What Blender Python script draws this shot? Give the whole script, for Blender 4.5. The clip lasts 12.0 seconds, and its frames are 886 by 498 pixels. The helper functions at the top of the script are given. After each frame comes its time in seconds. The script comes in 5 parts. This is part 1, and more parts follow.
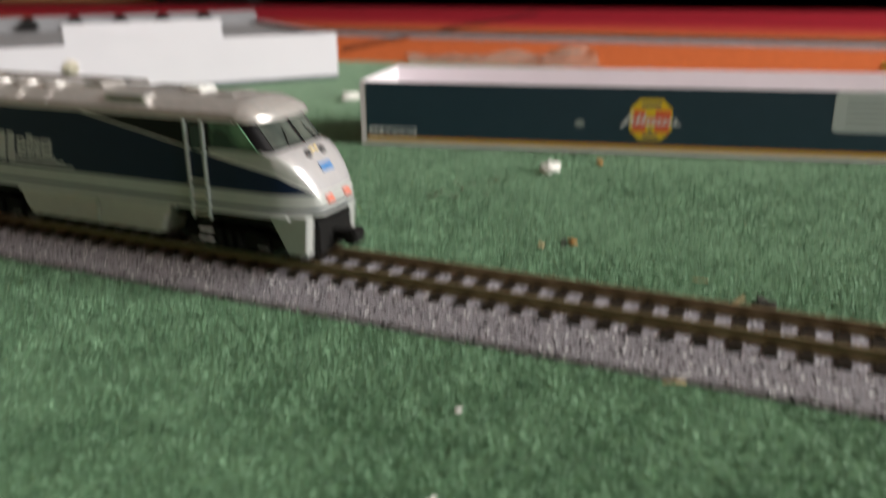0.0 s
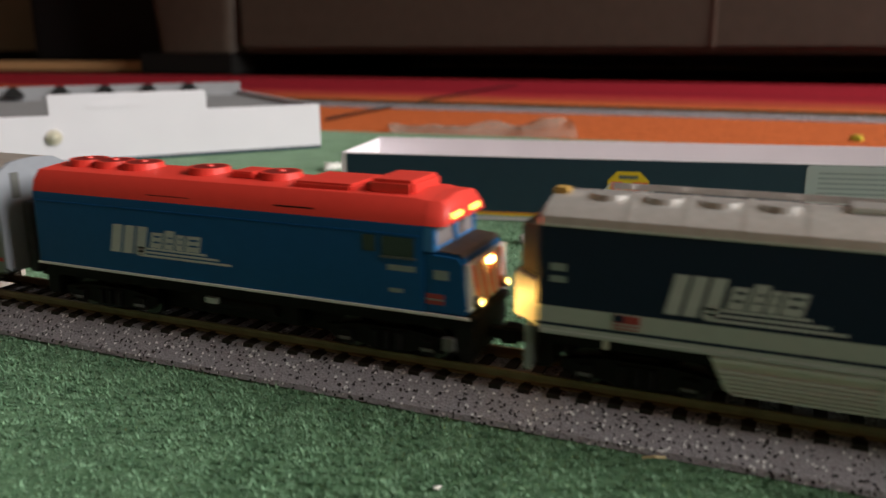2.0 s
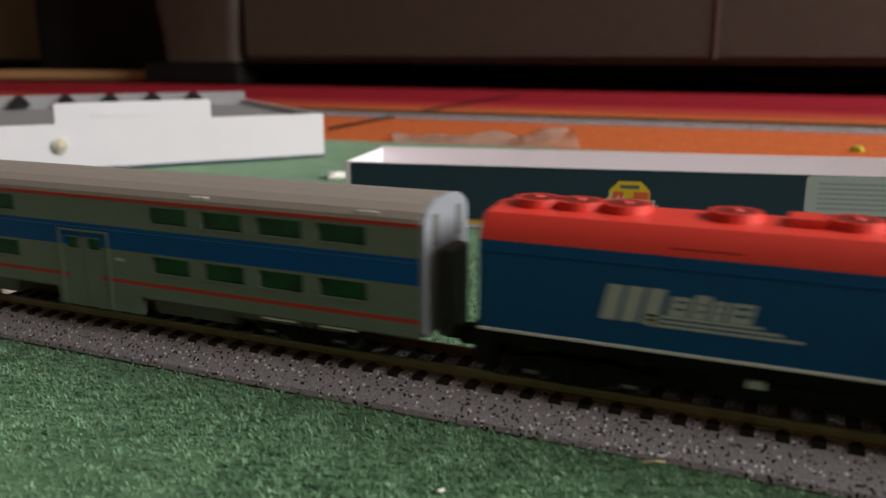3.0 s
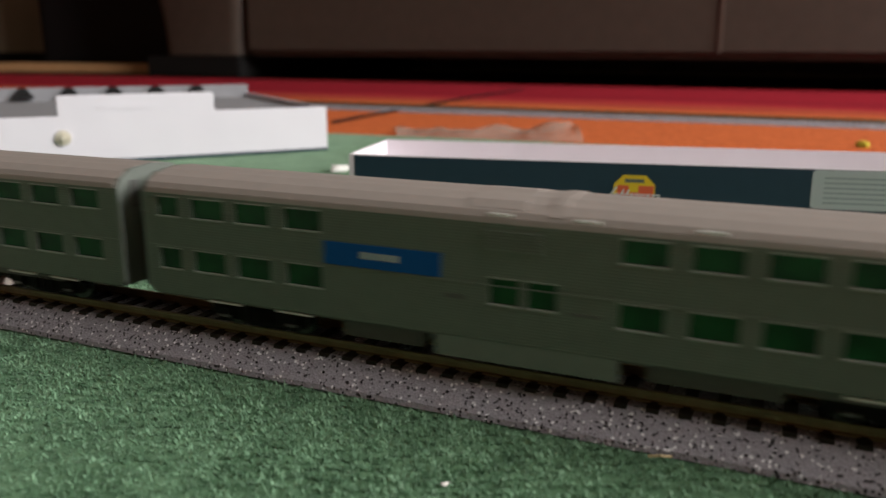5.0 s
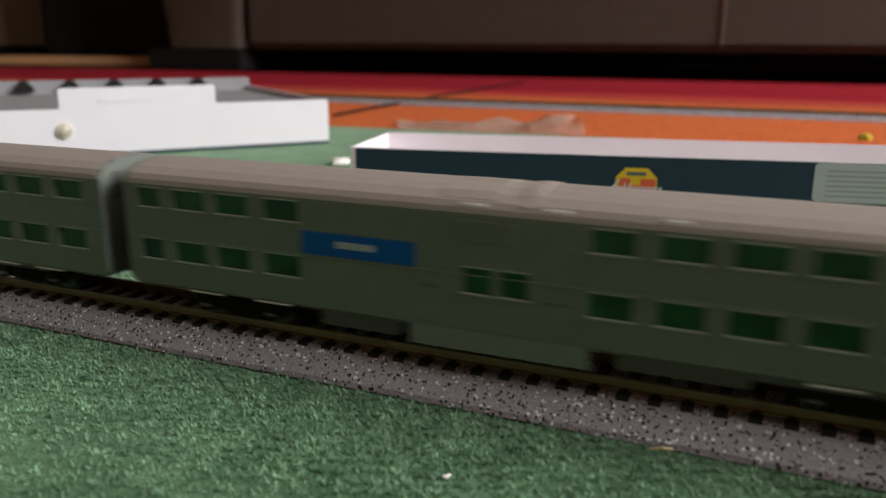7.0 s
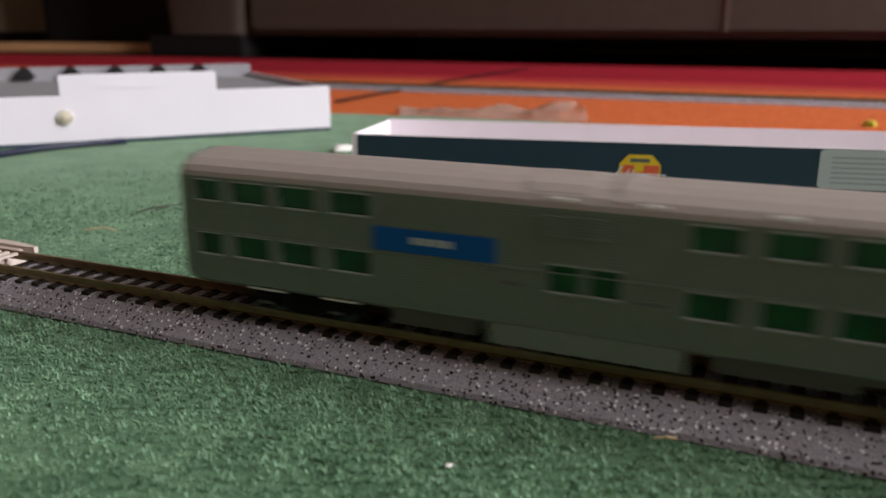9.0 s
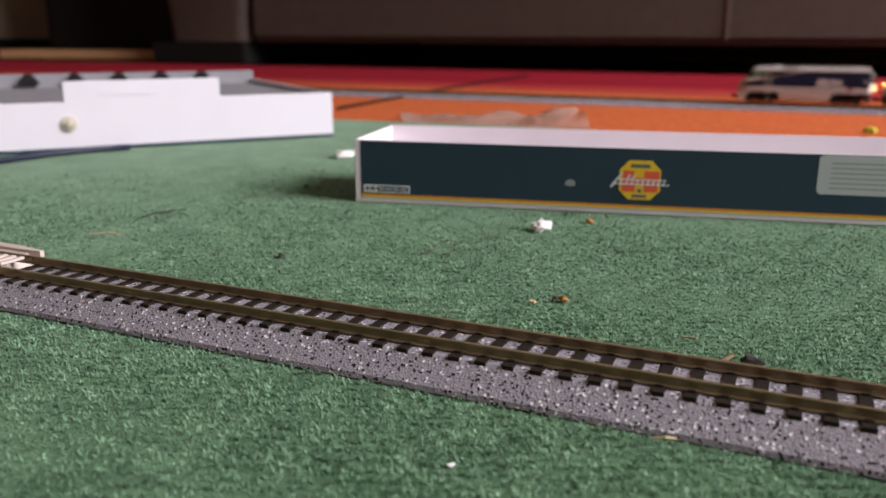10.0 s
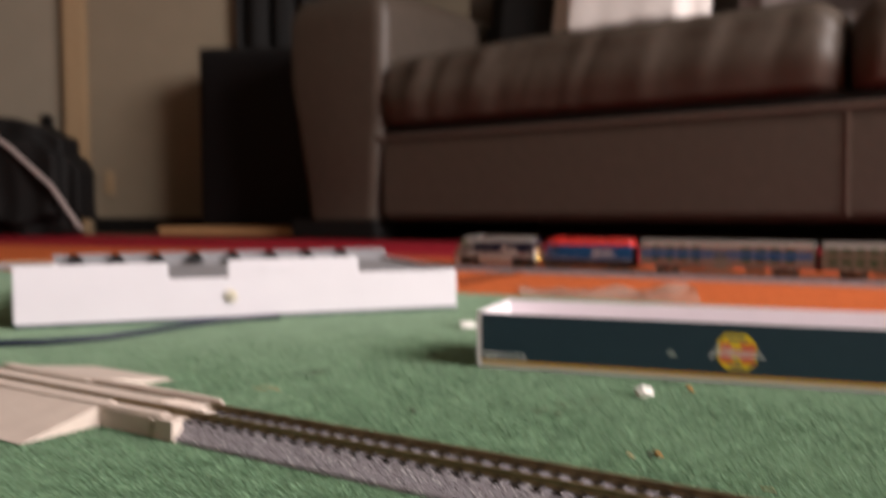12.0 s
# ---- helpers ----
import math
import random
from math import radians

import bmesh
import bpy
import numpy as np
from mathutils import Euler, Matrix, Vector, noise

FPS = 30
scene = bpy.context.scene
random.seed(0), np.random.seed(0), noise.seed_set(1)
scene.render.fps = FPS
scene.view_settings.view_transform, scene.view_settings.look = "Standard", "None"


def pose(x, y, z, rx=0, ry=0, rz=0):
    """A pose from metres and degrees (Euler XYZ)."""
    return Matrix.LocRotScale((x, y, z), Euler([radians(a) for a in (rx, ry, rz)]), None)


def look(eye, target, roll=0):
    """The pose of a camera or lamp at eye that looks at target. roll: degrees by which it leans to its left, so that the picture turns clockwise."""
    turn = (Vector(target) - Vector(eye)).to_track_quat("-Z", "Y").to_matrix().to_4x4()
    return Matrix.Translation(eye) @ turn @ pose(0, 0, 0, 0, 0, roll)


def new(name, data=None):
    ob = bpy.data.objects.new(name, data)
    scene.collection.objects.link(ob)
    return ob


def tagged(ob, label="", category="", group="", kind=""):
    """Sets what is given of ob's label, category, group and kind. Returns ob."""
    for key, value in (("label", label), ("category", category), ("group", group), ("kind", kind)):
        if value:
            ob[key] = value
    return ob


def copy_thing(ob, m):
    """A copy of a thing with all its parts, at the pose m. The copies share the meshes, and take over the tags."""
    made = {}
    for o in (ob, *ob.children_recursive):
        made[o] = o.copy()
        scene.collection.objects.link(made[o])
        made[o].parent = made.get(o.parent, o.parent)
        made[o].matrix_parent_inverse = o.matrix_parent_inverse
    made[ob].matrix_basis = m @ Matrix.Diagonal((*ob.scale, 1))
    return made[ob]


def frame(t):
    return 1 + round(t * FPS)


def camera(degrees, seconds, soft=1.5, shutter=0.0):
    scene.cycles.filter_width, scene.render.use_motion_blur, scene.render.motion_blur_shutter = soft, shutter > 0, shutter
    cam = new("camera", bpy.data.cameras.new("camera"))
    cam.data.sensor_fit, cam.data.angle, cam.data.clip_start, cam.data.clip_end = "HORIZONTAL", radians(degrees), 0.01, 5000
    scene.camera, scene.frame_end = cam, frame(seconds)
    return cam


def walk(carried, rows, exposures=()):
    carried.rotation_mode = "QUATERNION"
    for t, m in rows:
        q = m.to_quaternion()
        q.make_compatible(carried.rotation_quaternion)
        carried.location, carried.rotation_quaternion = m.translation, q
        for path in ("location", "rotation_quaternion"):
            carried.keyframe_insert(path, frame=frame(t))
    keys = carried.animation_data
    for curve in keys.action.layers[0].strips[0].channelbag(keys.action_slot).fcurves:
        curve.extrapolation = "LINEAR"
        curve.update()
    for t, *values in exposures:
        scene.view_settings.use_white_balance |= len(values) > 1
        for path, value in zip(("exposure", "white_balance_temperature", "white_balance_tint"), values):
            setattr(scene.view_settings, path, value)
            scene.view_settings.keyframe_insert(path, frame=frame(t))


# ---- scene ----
cam = camera(57.2, 12.0, soft=1.4, shutter=0.45)
cam.data.dof.use_dof = True
cam.data.dof.focus_distance = 0.165
cam.data.dof.aperture_fstop = 22.0
PATH = [
    (0, pose(-0.0005, -0.1262, 0.0586, 71.20, 0.53, 24.40)),
    (0.0334, pose(-0.0006, -0.1259, 0.0586, 71.95, 0.51, 24.39)),
    (0.1, pose(-0.0009, -0.1253, 0.0584, 71.50, 0.49, 24.34)),
    (0.2, pose(-0.0013, -0.1244, 0.0583, 71.10, 0.45, 24.28)),
    (0.3, pose(-0.0017, -0.1236, 0.0581, 70.62, 0.41, 24.22)),
    (0.4, pose(-0.0021, -0.1227, 0.0579, 70.20, 0.37, 24.16)),
    (0.5, pose(-0.0025, -0.1219, 0.0577, 70.04, 0.33, 24.10)),
    (0.6, pose(-0.0028, -0.1212, 0.0575, 69.92, 0.33, 24.03)),
    (0.7, pose(-0.0031, -0.1205, 0.0573, 69.52, 0.34, 23.95)),
    (0.8, pose(-0.0033, -0.1200, 0.0572, 69.25, 0.34, 23.87)),
    (0.9, pose(-0.0034, -0.1195, 0.0570, 68.51, 0.35, 23.78)),
    (1.0, pose(-0.0034, -0.1193, 0.0570, 68.10, 0.35, 23.69)),
    (1.1, pose(-0.0033, -0.1193, 0.0570, 68.36, 0.36, 23.60)),
    (1.2, pose(-0.0032, -0.1193, 0.0570, 68.52, 0.36, 23.51)),
    (1.3, pose(-0.0026, -0.1204, 0.0577, 69.10, 0.38, 23.44)),
    (1.4, pose(-0.0018, -0.1219, 0.0586, 70.30, 0.40, 23.38)),
    (1.5, pose(-0.0010, -0.1233, 0.0594, 71.32, 0.42, 23.32)),
    (1.6, pose(-0.0008, -0.1240, 0.0596, 72.75, 0.37, 23.29)),
    (1.7, pose(-0.0006, -0.1246, 0.0597, 73.95, 0.32, 23.26)),
    (1.8, pose(-0.0003, -0.1253, 0.0598, 74.85, 0.27, 23.22)),
    (2, pose(0.0001, -0.1266, 0.0601, 75.85, 0.17, 23.16)),
    (2.5, pose(0.0002, -0.1267, 0.0602, 75.80, 0.19, 23.24)),
    (3, pose(0.0007, -0.1289, 0.0603, 76.52, 0.00, 23.33)),
    (5, pose(0.0000, -0.1281, 0.0596, 76.15, -0.17, 23.56)),
    (5.5, pose(0.0000, -0.1280, 0.0594, 75.96, -0.15, 23.60)),
    (6, pose(0.0001, -0.1282, 0.0597, 75.81, -0.09, 23.64)),
    (6.5, pose(0.0000, -0.1282, 0.0595, 75.78, -0.12, 23.65)),
    (7, pose(-0.0001, -0.1281, 0.0595, 75.67, -0.16, 23.66)),
    (9, pose(-0.0006, -0.1269, 0.0592, 74.77, -0.11, 23.81)),
    (9.5, pose(-0.0004, -0.1275, 0.0591, 74.82, -0.13, 23.86)),
    (10, pose(0.0001, -0.1287, 0.0591, 75.24, -0.12, 23.93)),
    (10.5, pose(0.0000, -0.1285, 0.0590, 75.92, -0.05, 24.11)),
    (11, pose(0.0004, -0.1296, 0.0593, 76.62, -0.01, 24.07)),
    (11.1, pose(0.0014, -0.1314, 0.0598, 77.52, 0.03, 24.25)),
    (11.2, pose(0.0027, -0.1338, 0.0604, 78.56, 0.08, 24.45)),
    (11.3, pose(0.0046, -0.1372, 0.0612, 80.12, 0.14, 24.68)),
    (11.4, pose(0.0064, -0.1405, 0.0618, 81.08, 0.22, 25.02)),
    (11.5, pose(0.0079, -0.1427, 0.0622, 81.81, 0.25, 25.71)),
    (11.6, pose(0.0083, -0.1458, 0.0634, 81.95, 0.15, 26.63)),
    (11.7, pose(0.0104, -0.1490, 0.0640, 82.72, 0.30, 27.64)),
    (11.8, pose(0.0130, -0.1525, 0.0642, 83.79, 0.62, 28.86)),
    (11.9, pose(0.0168, -0.1556, 0.0660, 84.40, 0.90, 30.90)),
    (11.9667, pose(0.0178, -0.1604, 0.0652, 86.05, 0.55, 31.70)),
    (12, pose(0.0182, -0.1625, 0.0645, 87.28, 0.30, 32.26)),
]
walk(cam, PATH, [(0, -0.22, 6700, 9), (1.0, -0.28, 6700, 9), (1.5, -0.28, 6700, 8), (2.0, -0.43, 6700, 8), (3, -0.42, 6650, 8), (5.5, -0.24, 6550, 10), (7, -0.22, 6550, 10), (9, -0.2, 6400, 15), (9.7, -0.06, 6350, 20), (11.2, -0.08, 6450, 20), (11.5, -0.07, 6900, 19), (12, -0.05, 6980, 19)])

# ---- light: one window to the right of the mat, dim room ----
world = bpy.data.worlds.new("world")
scene.world = world
world.use_nodes = True
sky = world.node_tree.nodes.new("ShaderNodeTexSky")
sky.sky_type, sky.sun_disc = "NISHITA", False
sky.sun_elevation, sky.sun_rotation = radians(35), radians(90)
world.node_tree.links.new(sky.outputs[0], world.node_tree.nodes["Background"].inputs[0])
world.node_tree.nodes["Background"].inputs[1].default_value = 0.06


def area_lamp(name, eye, target, sx, sy, watts, colour):
    data = bpy.data.lights.new(name, "AREA")
    data.shape, data.size, data.size_y, data.energy, data.color = "RECTANGLE", sx, sy, watts, colour
    ob = new(name, data)
    ob.matrix_world = look(eye, target)
    return ob


area_lamp("window_daylight", (2.44, 0.30, 1.42), (0.0, 0.15, 0.0), 1.6, 1.2, 178, (1.0, 0.985, 0.965))


# ---- materials ----
def mat(name, colour, rough=0.5, metal=0.0, second=None, scale=200.0, mix=0.5, bump=0.0, bump_scale=None, detail=4.0, emit=None, strength=0.0, spec=None, blotch=None, blotch_scale=20.0, sheen=0.0):
    m = bpy.data.materials.new(name)
    m.use_nodes = True
    n, l = m.node_tree.nodes, m.node_tree.links
    b = n["Principled BSDF"]
    b.inputs["Base Color"].default_value = (*colour, 1)
    b.inputs["Roughness"].default_value = rough
    b.inputs["Metallic"].default_value = metal
    if spec is not None:
        b.inputs["Specular IOR Level"].default_value = spec
    tc = n.new("ShaderNodeTexCoord")
    if second:
        tex = n.new("ShaderNodeTexNoise")
        tex.inputs["Scale"].default_value, tex.inputs["Detail"].default_value = scale, detail
        l.new(tc.outputs["Object"], tex.inputs["Vector"])
        ramp = n.new("ShaderNodeValToRGB")
        ramp.color_ramp.elements[0].position, ramp.color_ramp.elements[1].position = 0.5 - mix / 2, 0.5 + mix / 2
        ramp.color_ramp.elements[0].color, ramp.color_ramp.elements[1].color = (*colour, 1), (*second, 1)
        l.new(tex.outputs[0], ramp.inputs[0])
        out = ramp.outputs[0]
        if blotch:
            t2 = n.new("ShaderNodeTexNoise")
            t2.inputs["Scale"].default_value = blotch_scale
            l.new(tc.outputs["Object"], t2.inputs["Vector"])
            r2 = n.new("ShaderNodeValToRGB")
            r2.color_ramp.elements[0].position, r2.color_ramp.elements[1].position = 0.38, 0.66
            r2.color_ramp.elements[0].color, r2.color_ramp.elements[1].color = (1, 1, 1, 1), (*blotch, 1)
            l.new(t2.outputs[0], r2.inputs[0])
            mx = n.new("ShaderNodeMix")
            mx.data_type, mx.blend_type = "RGBA", "MULTIPLY"
            mx.inputs[0].default_value = 1.0
            l.new(out, mx.inputs[6])
            l.new(r2.outputs[0], mx.inputs[7])
            out = mx.outputs[2]
        l.new(out, b.inputs["Base Color"])
    if bump:
        tb = n.new("ShaderNodeTexNoise")
        tb.inputs["Scale"].default_value, tb.inputs["Detail"].default_value = bump_scale or scale, 5
        l.new(tc.outputs["Object"], tb.inputs["Vector"])
        bp = n.new("ShaderNodeBump")
        bp.inputs["Strength"].default_value, bp.inputs["Distance"].default_value = bump, 0.0005
        l.new(tb.outputs[0], bp.inputs["Height"])
        l.new(bp.outputs[0], b.inputs["Normal"])
    if sheen:
        b.inputs["Sheen Weight"].default_value, b.inputs["Sheen Roughness"].default_value = sheen, 0.35
        b.inputs["Sheen Tint"].default_value = (0.68, 0.92, 0.70, 1)
    if emit:
        b.inputs["Emission Color"].default_value = (*emit, 1)
        b.inputs["Emission Strength"].default_value = strength
    return m


def ballast_material():
    m = mat("ballast", (0.20, 0.185, 0.20), 0.55)
    n, l = m.node_tree.nodes, m.node_tree.links
    b = n["Principled BSDF"]
    tc = n.new("ShaderNodeTexCoord")
    vo = n.new("ShaderNodeTexVoronoi")
    vo.inputs["Scale"].default_value = 2350
    l.new(tc.outputs["Object"], vo.inputs["Vector"])
    sep = n.new("ShaderNodeSeparateColor")
    l.new(vo.outputs["Color"], sep.inputs[0])
    ramp = n.new("ShaderNodeValToRGB")
    ramp.color_ramp.interpolation = "CONSTANT"
    e = ramp.color_ramp.elements
    e[0].position, e[0].color = 0.0, (0.02, 0.018, 0.02, 1)
    e[1].position, e[1].color = 0.10, (0.255, 0.242, 0.270, 1)
    for p, c in ((0.4, (0.300, 0.284, 0.316, 1)), (0.8, (0.270, 0.257, 0.286, 1)), (0.955, (0.74, 0.73, 0.76, 1))):
        q = e.new(p)
        q.color = c
    l.new(sep.outputs[0], ramp.inputs[0])
    l.new(ramp.outputs[0], b.inputs["Base Color"])
    rr = n.new("ShaderNodeMapRange")
    rr.inputs[1].default_value, rr.inputs[2].default_value, rr.inputs[3].default_value, rr.inputs[4].default_value = 0.5, 1.0, 0.50, 0.12
    l.new(sep.outputs[1], rr.inputs[0])
    l.new(rr.outputs[0], b.inputs["Roughness"])
    bp = n.new("ShaderNodeBump")
    bp.inputs["Strength"].default_value, bp.inputs["Distance"].default_value = 0.5, 0.00025
    l.new(vo.outputs["Distance"], bp.inputs["Height"])
    l.new(bp.outputs[0], b.inputs["Normal"])
    return m


def rug_material():
    m = mat("rug_wool", (0.55, 0.14, 0.045), 0.95, spec=0.1)
    n, l = m.node_tree.nodes, m.node_tree.links
    b = n["Principled BSDF"]
    tc = n.new("ShaderNodeTexCoord")
    sep = n.new("ShaderNodeSeparateXYZ")
    l.new(tc.outputs["Object"], sep.inputs[0])
    nz = n.new("ShaderNodeTexNoise")
    nz.inputs["Scale"].default_value = 9
    mp = n.new("ShaderNodeMapping")
    mp.inputs["Scale"].default_value = (0.35, 2.2, 1)
    l.new(tc.outputs["Object"], mp.inputs[0])
    l.new(mp.outputs[0], nz.inputs["Vector"])
    ad = n.new("ShaderNodeMath")
    ad.operation = "MULTIPLY_ADD"
    ad.inputs[1].default_value, ad.inputs[2].default_value = 0.16, -0.08
    l.new(nz.outputs[0], ad.inputs[0])
    su = n.new("ShaderNodeMath")
    l.new(sep.outputs[1], su.inputs[0])
    l.new(ad.outputs[0], su.inputs[1])
    mr = n.new("ShaderNodeMapRange")
    mr.inputs[1].default_value, mr.inputs[2].default_value = 0.3, 1.3
    l.new(su.outputs[0], mr.inputs[0])
    ramp = n.new("ShaderNodeValToRGB")
    e = ramp.color_ramp.elements
    e[0].position, e[0].color = 0.0, (0.62, 0.15, 0.045, 1)
    e[1].position, e[1].color = 0.46, (0.62, 0.14, 0.045, 1)
    for p, c in ((0.50, (0.45, 0.075, 0.04, 1)), (0.57, (0.46, 0.03, 0.04, 1)), (0.63, (0.30, 0.012, 0.025, 1)), (0.75, (0.36, 0.015, 0.03, 1))):
        q = e.new(p)
        q.color = c
    l.new(mr.outputs[0], ramp.inputs[0])
    n2 = n.new("ShaderNodeTexNoise")
    n2.inputs["Scale"].default_value, n2.inputs["Detail"].default_value = 260, 5
    l.new(tc.outputs["Object"], n2.inputs["Vector"])
    r2 = n.new("ShaderNodeValToRGB")
    r2.color_ramp.elements[0].position, r2.color_ramp.elements[1].position = 0.3, 0.62
    r2.color_ramp.elements[0].color = (0.62, 0.6, 0.58, 1)
    l.new(n2.outputs[0], r2.inputs[0])
    mx = n.new("ShaderNodeMix")
    mx.data_type, mx.blend_type = "RGBA", "MULTIPLY"
    mx.inputs[0].default_value = 1
    l.new(ramp.outputs[0], mx.inputs[6])
    l.new(r2.outputs[0], mx.inputs[7])
    l.new(mx.outputs[2], b.inputs["Base Color"])
    bp = n.new("ShaderNodeBump")
    bp.inputs["Strength"].default_value, bp.inputs["Distance"].default_value = 0.8, 0.002
    l.new(n2.outputs[0], bp.inputs["Height"])
    l.new(bp.outputs[0], b.inputs["Normal"])
    return m


def fluted(name, colour, second, metal, rough, period):
    """Stainless sheet with fine level flutes."""
    m = mat(name, colour, rough, metal, second, 300, 0.6)
    n, l = m.node_tree.nodes, m.node_tree.links
    tc = n.new("ShaderNodeTexCoord")
    wv = n.new("ShaderNodeTexWave")
    wv.bands_direction = "Z"
    wv.inputs["Scale"].default_value = 0.314 / period
    l.new(tc.outputs["Object"], wv.inputs["Vector"])
    bp = n.new("ShaderNodeBump")
    bp.inputs["Strength"].default_value, bp.inputs["Distance"].default_value = 0.22, 0.0002
    l.new(wv.outputs[1], bp.inputs["Height"])
    l.new(bp.outputs[0], n["Principled BSDF"].inputs["Normal"])
    return m


def soft_fibre(m):
    """Lets a little of the light through the thin fibres."""
    n, l = m.node_tree.nodes, m.node_tree.links
    tr = n.new("ShaderNodeBsdfTranslucent")
    l.new(n["Principled BSDF"].inputs["Base Color"].links[0].from_socket, tr.inputs[0])
    mx = n.new("ShaderNodeMixShader")
    mx.inputs[0].default_value = 0.12
    l.new(n["Principled BSDF"].outputs[0], mx.inputs[1])
    l.new(tr.outputs[0], mx.inputs[2])
    l.new(mx.outputs[0], n["Material Output"].inputs[0])
    return m


def clear_film():
    m = mat("clear_film", (0.42, 0.36, 0.31), 0.15, bump=0.8, bump_scale=90)
    n, l = m.node_tree.nodes, m.node_tree.links
    tr = n.new("ShaderNodeBsdfTransparent")
    mx = n.new("ShaderNodeMixShader")
    mx.inputs[0].default_value = 0.26
    l.new(tr.outputs[0], mx.inputs[1])
    l.new(n["Principled BSDF"].outputs[0], mx.inputs[2])
    l.new(mx.outputs[0], n["Material Output"].inputs[0])
    return m


